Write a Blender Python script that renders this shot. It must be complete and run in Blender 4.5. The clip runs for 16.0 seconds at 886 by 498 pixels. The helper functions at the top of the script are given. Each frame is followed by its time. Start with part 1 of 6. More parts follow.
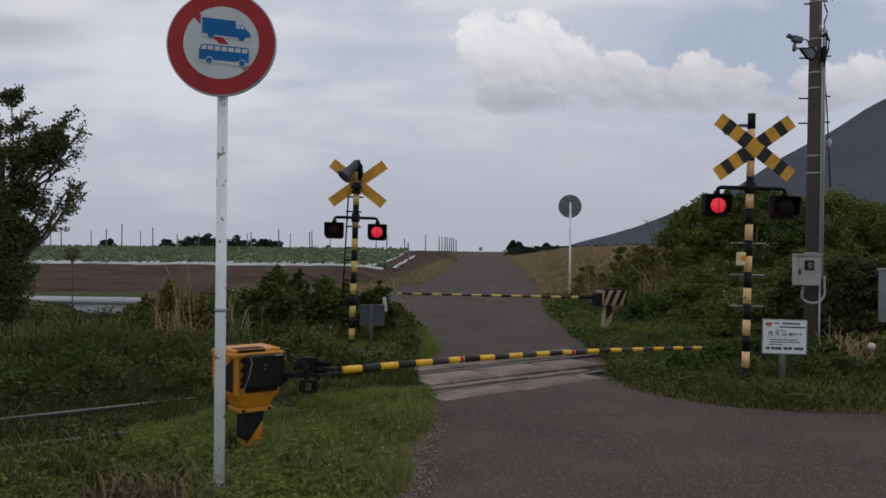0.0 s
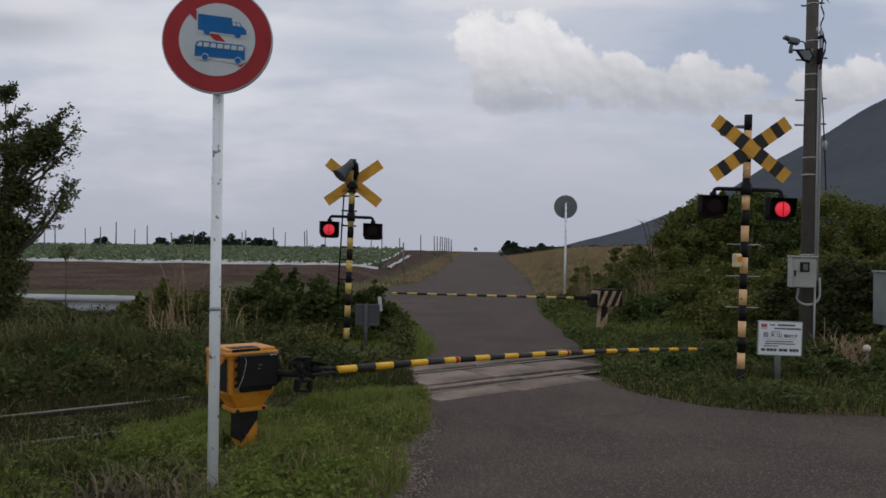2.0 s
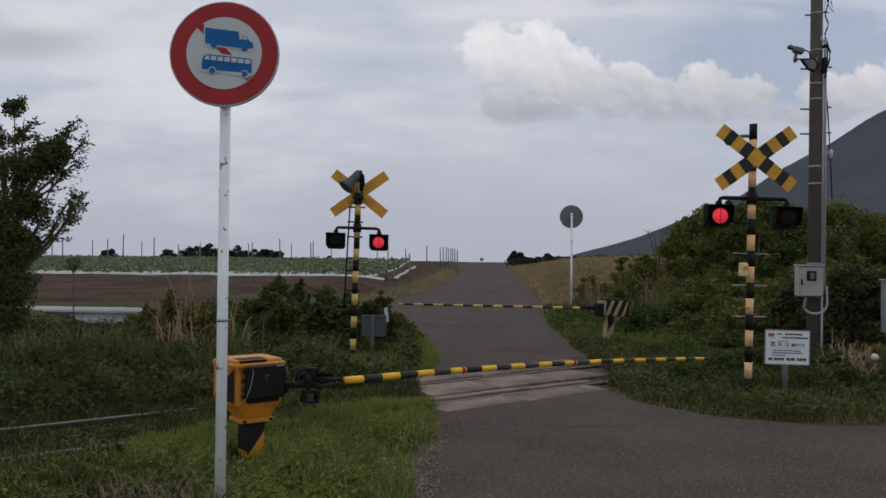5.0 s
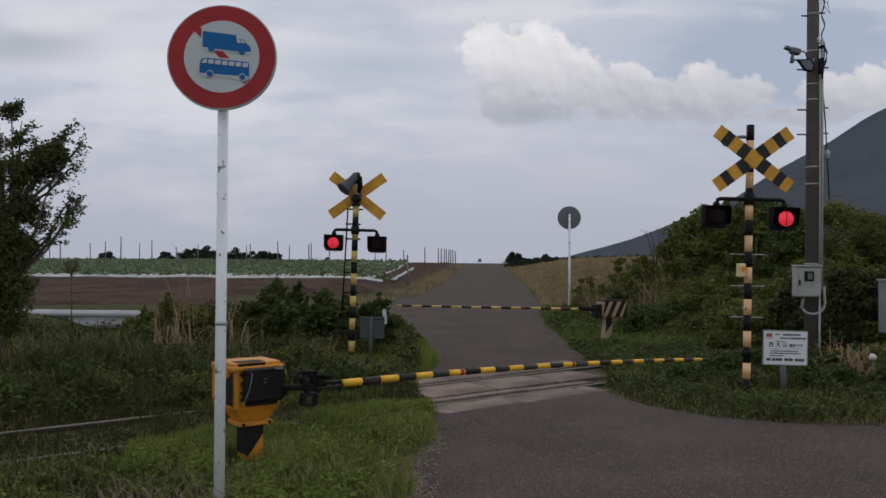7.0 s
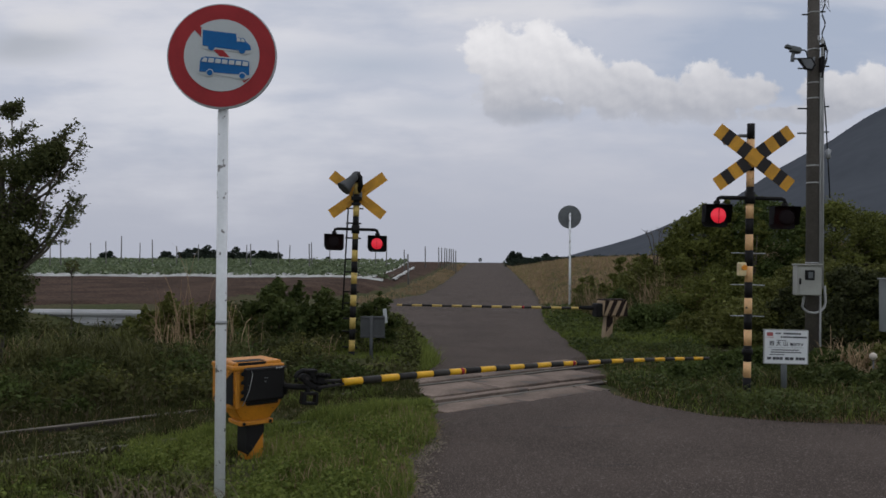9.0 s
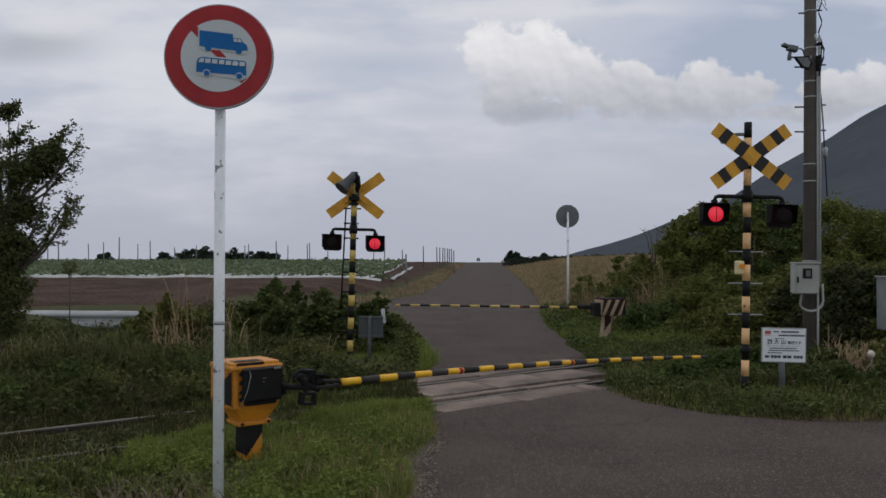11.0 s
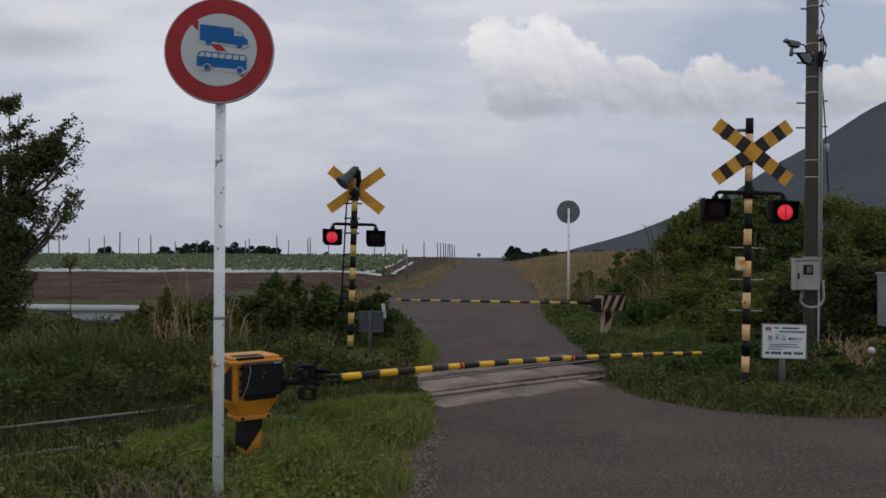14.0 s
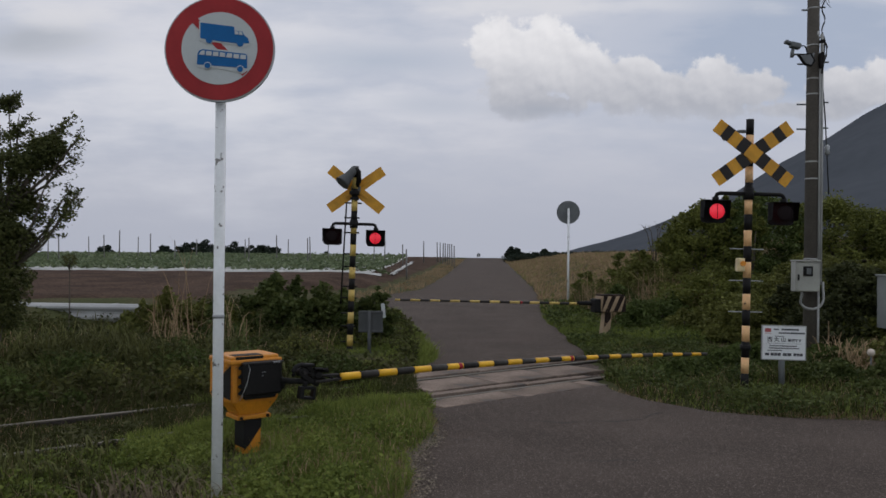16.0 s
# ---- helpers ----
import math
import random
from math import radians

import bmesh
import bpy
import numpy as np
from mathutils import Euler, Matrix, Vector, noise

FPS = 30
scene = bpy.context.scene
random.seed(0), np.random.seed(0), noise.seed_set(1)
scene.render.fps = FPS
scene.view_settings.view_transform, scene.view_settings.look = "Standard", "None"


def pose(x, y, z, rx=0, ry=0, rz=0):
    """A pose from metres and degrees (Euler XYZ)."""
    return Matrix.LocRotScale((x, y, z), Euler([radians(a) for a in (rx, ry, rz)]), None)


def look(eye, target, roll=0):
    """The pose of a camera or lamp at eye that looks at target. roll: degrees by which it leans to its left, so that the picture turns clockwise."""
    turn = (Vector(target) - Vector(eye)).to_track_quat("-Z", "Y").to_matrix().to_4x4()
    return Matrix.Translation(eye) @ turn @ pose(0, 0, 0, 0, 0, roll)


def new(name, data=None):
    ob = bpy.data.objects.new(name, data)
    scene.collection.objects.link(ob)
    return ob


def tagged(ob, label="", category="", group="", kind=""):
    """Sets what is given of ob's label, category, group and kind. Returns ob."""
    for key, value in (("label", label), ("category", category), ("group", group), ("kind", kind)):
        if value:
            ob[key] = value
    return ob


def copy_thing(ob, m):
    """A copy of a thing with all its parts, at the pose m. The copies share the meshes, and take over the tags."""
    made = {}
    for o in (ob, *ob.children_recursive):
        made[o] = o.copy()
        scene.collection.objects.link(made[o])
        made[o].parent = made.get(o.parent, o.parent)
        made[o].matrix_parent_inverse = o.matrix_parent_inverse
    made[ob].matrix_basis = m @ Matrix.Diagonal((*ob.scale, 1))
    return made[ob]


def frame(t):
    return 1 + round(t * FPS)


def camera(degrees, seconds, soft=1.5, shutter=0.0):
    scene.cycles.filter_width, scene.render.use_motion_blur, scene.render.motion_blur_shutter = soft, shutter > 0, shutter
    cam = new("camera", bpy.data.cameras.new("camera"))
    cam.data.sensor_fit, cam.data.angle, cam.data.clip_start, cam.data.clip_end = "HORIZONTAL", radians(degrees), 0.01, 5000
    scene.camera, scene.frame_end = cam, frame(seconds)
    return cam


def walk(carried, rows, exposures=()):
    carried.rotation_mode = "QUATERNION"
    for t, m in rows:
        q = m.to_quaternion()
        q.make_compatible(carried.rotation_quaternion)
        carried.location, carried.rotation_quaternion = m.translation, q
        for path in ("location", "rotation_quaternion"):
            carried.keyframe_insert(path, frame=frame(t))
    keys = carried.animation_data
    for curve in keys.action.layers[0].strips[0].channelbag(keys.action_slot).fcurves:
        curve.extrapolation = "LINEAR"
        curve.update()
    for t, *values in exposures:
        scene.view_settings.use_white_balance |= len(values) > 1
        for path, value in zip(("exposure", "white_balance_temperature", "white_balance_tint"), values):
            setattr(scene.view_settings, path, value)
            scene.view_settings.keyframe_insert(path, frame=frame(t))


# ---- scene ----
cam = camera(58.0, 16.0, soft=1.6)
PATH = [
    (0, pose(0.008, -0.003, 1.355, 90.091, -0.484, 0.063)),
    (0.5, pose(0.010, -0.002, 1.357, 90.126, -0.438, -0.014)),
    (1, pose(0.003, 0.012, 1.352, 90.251, -0.446, 0.035)),
    (1.5, pose(0.008, 0.010, 1.351, 90.011, -0.845, -0.398)),
    (2, pose(0.000, 0.021, 1.354, 90.085, -0.790, -0.296)),
    (2.5, pose(0.000, 0.019, 1.356, 90.062, -0.783, 0.012)),
    (3, pose(0.004, 0.014, 1.356, 90.107, -0.598, 0.082)),
    (3.5, pose(0.003, 0.016, 1.353, 90.088, -0.685, -0.221)),
    (4, pose(-0.000, 0.013, 1.353, 90.401, -0.689, -0.030)),
    (6.5, pose(0.002, -0.003, 1.355, 90.962, -0.469, 0.186)),
    (7, pose(-0.000, 0.000, 1.360, 90.930, -0.300, -0.000)),
    (7.5, pose(0.003, -0.003, 1.356, 90.911, -0.293, 0.139)),
    (8, pose(0.000, -0.000, 1.355, 90.753, -0.262, 0.131)),
    (8.5, pose(0.003, 0.000, 1.356, 90.865, -0.290, -0.004)),
    (9, pose(0.000, 0.004, 1.357, 90.884, -0.256, 0.029)),
    (11.5, pose(0.005, 0.001, 1.355, 90.869, 0.019, -0.092)),
    (12, pose(0.008, -0.001, 1.357, 90.787, -0.017, 0.011)),
    (12.5, pose(0.010, 0.008, 1.356, 90.589, -0.056, 0.040)),
    (13, pose(0.011, 0.009, 1.356, 90.570, -0.135, -0.155)),
    (13.5, pose(0.008, 0.009, 1.355, 90.587, -0.142, -0.152)),
    (14, pose(0.004, 0.009, 1.356, 90.528, -0.206, -0.055)),
    (14.5, pose(-0.002, 0.011, 1.352, 90.629, -0.135, -0.028)),
    (15, pose(0.004, 0.006, 1.354, 90.584, -0.333, -0.007)),
    (15.5, pose(0.002, 0.006, 1.352, 90.653, -0.384, 0.052)),
    (16, pose(0.002, 0.015, 1.354, 90.536, -0.445, -0.081)),
]
walk(cam, PATH)

# ---- world, sun, exposure ----
scene.view_settings.exposure = 0.0
SUN_EL, SUN_AZ = 58.0, 25.0
world = bpy.data.worlds.new("overcast_sky")
scene.world = world
world.use_nodes = True
wn, wl = world.node_tree.nodes, world.node_tree.links
wn.clear()
sky = wn.new("ShaderNodeTexSky")
sky.sky_type, sky.sun_disc = "NISHITA", False
sky.sun_elevation, sky.sun_rotation = radians(SUN_EL), radians(SUN_AZ)
bg_sky, bg_cloud = wn.new("ShaderNodeBackground"), wn.new("ShaderNodeBackground")
bg_sky.inputs["Strength"].default_value = 0.05
bg_cloud.inputs["Strength"].default_value = 0.56
cloud_noise, cloud_ramp = wn.new("ShaderNodeTexNoise"), wn.new("ShaderNodeValToRGB")
cloud_noise.inputs["Scale"].default_value = 3.0
cloud_noise.inputs["Detail"].default_value = 5
cloud_ramp.color_ramp.elements[0].color = (0.86, 0.88, 0.92, 1)
cloud_ramp.color_ramp.elements[1].color = (1.0, 1.0, 1.0, 1)
adder, w_out = wn.new("ShaderNodeAddShader"), wn.new("ShaderNodeOutputWorld")
wl.new(sky.outputs[0], bg_sky.inputs[0])
wl.new(cloud_noise.outputs["Fac"], cloud_ramp.inputs[0])
wl.new(cloud_ramp.outputs[0], bg_cloud.inputs[0])
wl.new(bg_sky.outputs[0], adder.inputs[0])
wl.new(bg_cloud.outputs[0], adder.inputs[1])
wl.new(adder.outputs[0], w_out.inputs[0])
sun_data = bpy.data.lights.new("sun", "SUN")
sun_data.energy, sun_data.angle, sun_data.color = 1.3, radians(25), (1.0, 0.96, 0.90)
sun = new("sun", sun_data)
sun.matrix_world = look((60 * math.sin(radians(SUN_AZ)), 60 * math.cos(radians(SUN_AZ)), 96), (0, 0, 0))

# ---- materials ----


def material(name, base, rough=0.6, metal=0.0, vary=0.25, scale=3.0, grain=0.15, grain_scale=60.0, bump=0.2, second=None, island=False, each=0.0,
             translucent=0.0, glow=0.0, specular=0.5, chips=None):
    """Two scales of variation: broad stains and fine grain with relief; island or each vary loose pieces."""
    m = bpy.data.materials.new(name)
    m.use_nodes = True
    n, l = m.node_tree.nodes, m.node_tree.links
    b = n["Principled BSDF"]
    b.inputs["Roughness"].default_value, b.inputs["Metallic"].default_value = rough, metal
    b.inputs["Specular IOR Level"].default_value = specular
    at = n.new("ShaderNodeTexCoord").outputs["Object"]
    big, small = n.new("ShaderNodeTexNoise"), n.new("ShaderNodeTexNoise")
    for node, s, d in ((big, scale, 5), (small, grain_scale, 3)):
        node.inputs["Scale"].default_value, node.inputs["Detail"].default_value = s, d
        l.new(at, node.inputs["Vector"])
    second = second or tuple(c * (1 - vary) for c in base)
    mix = n.new("ShaderNodeMix")
    mix.data_type = "RGBA"
    mix.inputs[6].default_value, mix.inputs[7].default_value = (*base, 1), (*second, 1)
    spread = n.new("ShaderNodeMapRange")
    spread.inputs["From Min"].default_value, spread.inputs["From Max"].default_value = 0.36, 0.64
    l.new(big.outputs["Fac"], spread.inputs["Value"])
    fac = spread.outputs[0]
    if island:
        rnd = n.new("ShaderNodeNewGeometry").outputs["Random Per Island"]
        avg = n.new("ShaderNodeMath")
        avg.operation = "MULTIPLY_ADD"
        avg.inputs[1].default_value, avg.use_clamp = 0.75, True
        l.new(rnd, avg.inputs[0])
        sub = n.new("ShaderNodeMath")
        sub.operation = "MULTIPLY"
        sub.inputs[1].default_value = 0.4
        l.new(fac, sub.inputs[0])
        l.new(sub.outputs[0], avg.inputs[2])
        fac = avg.outputs[0]
    l.new(fac, mix.inputs[0])
    tone = n.new("ShaderNodeMapRange")
    tone.inputs["From Min"].default_value, tone.inputs["From Max"].default_value = 0.3, 0.7
    tone.inputs["To Min"].default_value, tone.inputs["To Max"].default_value = 1 - grain, 1 + grain
    l.new(small.outputs["Fac"], tone.inputs["Value"])
    mul = n.new("ShaderNodeVectorMath")
    mul.operation = "SCALE"
    l.new(mix.outputs[2], mul.inputs[0])
    l.new(tone.outputs[0], mul.inputs["Scale"])
    colour = mul.outputs[0]
    if each:
        info = n.new("ShaderNodeObjectInfo")
        r2 = n.new("ShaderNodeMapRange")
        r2.inputs["To Min"].default_value, r2.inputs["To Max"].default_value = 1 - each, 1 + each
        l.new(info.outputs["Random"], r2.inputs["Value"])
        m2 = n.new("ShaderNodeVectorMath")
        m2.operation = "SCALE"
        l.new(colour, m2.inputs[0])
        l.new(r2.outputs[0], m2.inputs["Scale"])
        colour = m2.outputs[0]
    if chips:
        spot, cut, cm = n.new("ShaderNodeTexNoise"), n.new("ShaderNodeMapRange"), n.new("ShaderNodeMix")
        spot.inputs["Scale"].default_value, spot.inputs["Detail"].default_value = chips[1], 4
        cut.inputs["From Min"].default_value, cut.inputs["From Max"].default_value = chips[2], chips[2] + 0.03
        cm.data_type = "RGBA"
        cm.inputs[7].default_value = (*chips[0], 1)
        l.new(at, spot.inputs["Vector"])
        l.new(spot.outputs["Fac"], cut.inputs["Value"])
        l.new(cut.outputs[0], cm.inputs[0])
        l.new(colour, cm.inputs[6])
        colour = cm.outputs[2]
    l.new(colour, b.inputs["Base Color"])
    if bump:
        bp = n.new("ShaderNodeBump")
        bp.inputs["Strength"].default_value, bp.inputs["Distance"].default_value = bump, 0.01
        l.new(small.outputs["Fac"], bp.inputs["Height"])
        l.new(bp.outputs[0], b.inputs["Normal"])
    if glow:
        l.new(colour, b.inputs["Emission Color"])
        b.inputs["Emission Strength"].default_value = glow
    if translucent:
        tr, ms, out = n.new("ShaderNodeBsdfTranslucent"), n.new("ShaderNodeMixShader"), n["Material Output"]
        ms.inputs[0].default_value = translucent
        l.new(colour, tr.inputs[0])
        l.new(b.outputs[0], ms.inputs[1])
        l.new(tr.outputs[0], ms.inputs[2])
        l.new(ms.outputs[0], out.inputs[0])
    return m


M = dict(
    asphalt=material("worn_asphalt", (0.087, 0.068, 0.058), 0.95, vary=0.24, scale=0.95, grain=0.60, grain_scale=150, bump=0.8, specular=0.12, chips=((0.195, 0.165, 0.142), 85, 0.60)),
    concrete=material("weathered_concrete", (0.232, 0.178, 0.145), 0.9, vary=0.50, scale=1.6, grain=0.25, grain_scale=50, bump=0.4, each=0.18, chips=((0.120, 0.102, 0.090), 2.6, 0.60), specular=0.15),
    soil=material("tilled_soil", (0.083, 0.054, 0.040), 0.95, vary=0.4, scale=0.9, grain=0.4, grain_scale=14, bump=1.0, specular=0.05),
    earth=material("grassy_earth", (0.055, 0.062, 0.025), 0.95, second=(0.075, 0.065, 0.035), scale=0.7, grain=0.4, grain_scale=18, bump=1.0, specular=0.05),
    gravel=material("gravel_edge", (0.21, 0.17, 0.13), 0.95, island=True, vary=0.4, scale=4, grain=0.6, grain_scale=40, bump=1.0),
    grass=material("green_grass", (0.255, 0.295, 0.072), 0.6, second=(0.092, 0.122, 0.028), scale=0.8, grain=0.1, bump=0, island=True, translucent=0.35, specular=0.08),
    weed=material("dark_weeds", (0.100, 0.104, 0.036), 0.7, second=(0.030, 0.034, 0.012), scale=0.6, grain=0.1, bump=0, island=True, translucent=0.3, specular=0.08),
    straw=material("dry_grass", (0.46, 0.335, 0.205), 0.8, second=(0.25, 0.168, 0.102), scale=0.9, grain=0.1, bump=0, island=True, translucent=0.3, specular=0.08),
    brush=material("grey_dry_brush", (0.185, 0.150, 0.090), 0.9, second=(0.085, 0.066, 0.046), scale=0.9, grain=0.1, bump=0, island=True, specular=0.1),
    leaf=material("shrub_leaf", (0.190, 0.200, 0.050), 0.6, second=(0.062, 0.072, 0.020), scale=0.9, grain=0.1, bump=0, island=True, translucent=0.25, specular=0.08),
    leaf_broad=material("broad_leaf", (0.114, 0.132, 0.042), 0.55, second=(0.042, 0.060, 0.018), scale=1.2, grain=0.1, bump=0, island=True, translucent=0.25, specular=0.08),
    leaf_olive=material("olive_leaf", (0.190, 0.195, 0.056), 0.6, second=(0.070, 0.074, 0.022), scale=0.7, grain=0.1, bump=0, island=True, translucent=0.25, specular=0.08),
    leaf_deep=material("deep_green_leaf", (0.115, 0.150, 0.044), 0.6, second=(0.040, 0.054, 0.016), scale=0.8, grain=0.1, bump=0, island=True, translucent=0.25, specular=0.08),
    arch=material("arching_grass", (0.175, 0.176, 0.066), 0.6, second=(0.058, 0.062, 0.022), scale=0.8, grain=0.1, bump=0, island=True, translucent=0.3, specular=0.08),
    leaf_tree=material("tree_leaf", (0.140, 0.146, 0.052), 0.6, second=(0.044, 0.054, 0.021), scale=1.2, grain=0.1, bump=0, island=True, translucent=0.2, specular=0.08),
    # darker copy of the tree leaf, with the thicket's deep shadow in its colour
    leaf_shaded=material("shadow_toned_leaf", (0.072, 0.078, 0.029), 0.6, second=(0.021, 0.026, 0.011), scale=1.2, grain=0.1, bump=0, island=True, translucent=0.15, specular=0.08),
    # dark far foliage, greyed a little to paint in the haze
    far_leaf=material("hazed_far_leaf", (0.042, 0.054, 0.038), 0.7, second=(0.020, 0.029, 0.021), scale=0.5, grain=0.1, bump=0, island=True, specular=0.08),
    cabbage=material("cabbage_leaf", (0.175, 0.215, 0.105), 0.6, second=(0.075, 0.105, 0.045), scale=0.5, grain=0.1, bump=0, island=True, translucent=0.2),
    mulch=material("white_plastic_mulch", (0.50, 0.50, 0.48), 0.5, vary=0.3, scale=1.5, grain=0.1, grain_scale=10, bump=0.5),
    bark=material("grey_brown_bark", (0.11, 0.09, 0.07), 0.9, vary=0.4, scale=6, grain=0.3, grain_scale=50, bump=0.8),
    white=material("white_paint", (0.82, 0.83, 0.84), 0.45, vary=0.10, scale=5, grain=0.04, bump=0.05, chips=((0.20, 0.19, 0.18), 21, 0.645)),
    sheet_white=material("sign_white", (0.50, 0.525, 0.53), 0.4, vary=0.06, scale=4, grain=0.02, bump=0, specular=0.15),
    red=material("sign_red", (0.36, 0.030, 0.034), 0.4, vary=0.2, scale=5, grain=0.05, bump=0, specular=0.15),
    blue=material("sign_blue", (0.007, 0.115, 0.33), 0.4, vary=0.12, scale=5, grain=0.04, bump=0, specular=0.15),
    yellow=material("yellow_paint", (0.60, 0.228, 0.012), 0.5, vary=0.22, scale=6, grain=0.08, bump=0.1, chips=((0.16, 0.08, 0.03), 20, 0.655)),
    bar_yellow=material("barrier_yellow", (0.80, 0.43, 0.012), 0.45, vary=0.15, scale=6, grain=0.05, bump=0.05),
    mast_yellow=material("faded_mast_yellow", (0.66, 0.46, 0.12), 0.55, vary=0.25, scale=6, grain=0.08, bump=0.1, chips=((0.10, 0.07, 0.04), 20, 0.66)),
    board_yellow=material("board_yellow", (0.72, 0.345, 0.020), 0.55, vary=0.25, scale=7, grain=0.06, bump=0.05),
    peach=material("faded_orange_paint", (0.84, 0.50, 0.235), 0.6, vary=0.2, scale=5, grain=0.08, bump=0.1, chips=((0.12, 0.08, 0.05), 18, 0.68)),
    cream=material("faded_cream_paint", (0.42, 0.295, 0.18), 0.65, vary=0.3, scale=6, grain=0.1, bump=0.1),
    stripe_brown=material("weathered_brown_black_paint", (0.030, 0.020, 0.017), 0.8, vary=0.4, scale=7, grain=0.2, bump=0.2, specular=0.1, chips=((0.20, 0.13, 0.08), 14, 0.64)),
    black=material("black_paint", (0.011, 0.010, 0.010), 0.65, specular=0.2, vary=0.3, scale=6, grain=0.15, bump=0.1),
    bar_black=material("barrier_black", (0.036, 0.032, 0.028), 0.6, vary=0.3, scale=5, grain=0.1, bump=0.05, each=0.6, specular=0.25),
    board_dark=material("board_dark_grey", (0.030, 0.026, 0.025), 0.6, specular=0.25, vary=0.2, scale=6, grain=0.08, bump=0.05),
    lamp_black=material("lamp_black", (0.010, 0.009, 0.010), 0.65, specular=0.2, vary=0.2, scale=5, grain=0.1, bump=0.05),
    lens_off=material("dark_lens", (0.010, 0.005, 0.006), 0.7, specular=0.15, vary=0.2, grain=0.1, bump=0),
    lens_on=material("glowing_red_lens", (0.90, 0.028, 0.055), 0.3, vary=0.08, scale=12, grain=0.05, bump=0, glow=0.42),
    steel=material("galvanised_steel", (0.42, 0.43, 0.44), 0.5, metal=0.5, vary=0.2, scale=4, grain=0.08, bump=0.1),
    dull_grey=material("dull_grey_metal", (0.15, 0.16, 0.165), 0.55, metal=0.2, vary=0.25, scale=5, grain=0.1, bump=0.1),
    lamp_pane=material("dull_lamp_glass", (0.115, 0.120, 0.130), 0.3, vary=0.2, scale=6, grain=0.1, bump=0),
    beam=material("guardrail_steel", (0.43, 0.43, 0.43), 0.5, metal=0.2, vary=0.2, scale=2, grain=0.06, bump=0.1),
    pole_concrete=material("pole_concrete", (0.110, 0.096, 0.082), 0.9, vary=0.3, scale=2.5, grain=0.15, grain_scale=40, bump=0.3),
    cabinet_grey=material("dull_cabinet_grey", (0.24, 0.25, 0.245), 0.6, vary=0.2, scale=4, grain=0.06, bump=0.05),
    panel_white=material("printed_panel_white", (0.74, 0.75, 0.76), 0.45, vary=0.06, scale=3, grain=0.02, bump=0, specular=0.2),
    pale_tan=material("pale_tan_plastic", (0.62, 0.53, 0.45), 0.6, vary=0.15, scale=9, grain=0.05, bump=0.05),
    cream_yellow=material("faded_cream_yellow", (0.72, 0.58, 0.32), 0.5, vary=0.2, scale=9, grain=0.05, bump=0.05),
    box_paint=material("beige_grey_box_paint", (0.35, 0.35, 0.315), 0.5, vary=0.15, scale=5, grain=0.05, bump=0.05),
    pipe=material("grey_plastic_pipe", (0.36, 0.36, 0.35), 0.5, vary=0.15, scale=4, grain=0.05, bump=0),
    # rust, darkened to paint in the shadow below the rail head
    rail_side=material("shaded_rusty_rail", (0.034, 0.025, 0.020), 0.85, vary=0.3, scale=4, grain=0.2, bump=0.3),
    rail_top=material("worn_rail_head", (0.135, 0.116, 0.092), 0.75, metal=0.0, vary=0.3, scale=3, grain=0.1, bump=0.1),
    groove=material("dark_flangeway", (0.030, 0.026, 0.023), 0.95, vary=0.3, scale=6, grain=0.3, bump=0.5),
    board_back=material("dull_board_back", (0.085, 0.088, 0.090), 0.7, vary=0.25, scale=5, grain=0.1, bump=0.1, specular=0.2),
    ink=material("printed_ink", (0.045, 0.045, 0.055), 0.6, vary=0.1, bump=0),
    ink_red=material("printed_red", (0.42, 0.10, 0.10), 0.6, vary=0.1, bump=0),
    wire=material("black_cable", (0.02, 0.02, 0.022), 0.6, vary=0.1, bump=0),
    post=material("grey_field_post", (0.20, 0.195, 0.19), 0.7, vary=0.3, scale=5, grain=0.1, bump=0.1),
    # forest colour paled to blue-grey: the haze of distance is painted in
    mountain=material("hazed_forest_slope", (0.096, 0.104, 0.117), 1.0, second=(0.086, 0.094, 0.106), scale=0.006, grain=0.05, grain_scale=0.03, bump=0, specular=0.0),
    sea=material("pale_sea", (0.30, 0.36, 0.42), 0.35, vary=0.1, scale=0.004, grain=0.05, grain_scale=0.05, bump=0),
    orange=material("amber_cover", (0.80, 0.28, 0.01), 0.35, vary=0.1, bump=0),
)

# ---- mesh helpers ----


def part(name, bm, mat, parent=None, label="", m=None):
    """Links a bmesh as one mesh object, under a thing or part if given."""
    me = bpy.data.meshes.new(name)
    bm.to_mesh(me)
    bm.free()
    for a in mat if isinstance(mat, (list, tuple)) else [mat]:
        me.materials.append(a)
    ob = new(name, me)
    ob.parent = parent
    if m is not None:
        ob.matrix_basis = m
    return tagged(ob, label) if label else ob


def thing(name, label, category, m, group=""):
    ob = new(name)
    ob.empty_display_size = 0.1
    ob.matrix_basis = m
    return tagged(ob, label, category, group)


def box(bm, c, s, m=None, bevel=0.006, mi=0):
    g = bmesh.ops.create_cube(bm, size=1.0, matrix=(m or Matrix()) @ Matrix.Translation(c) @ Matrix.Diagonal((*s, 1)))
    vs = g["verts"]
    fs = list({f for v in vs for f in v.link_faces})
    for f in fs:
        f.material_index = mi
    if bevel:
        es = list({e for v in vs for e in v.link_edges})
        bmesh.ops.bevel(bm, geom=es, offset=min(bevel, min(s) * 0.3), segments=2, affect="EDGES", profile=0.5)
    return bm


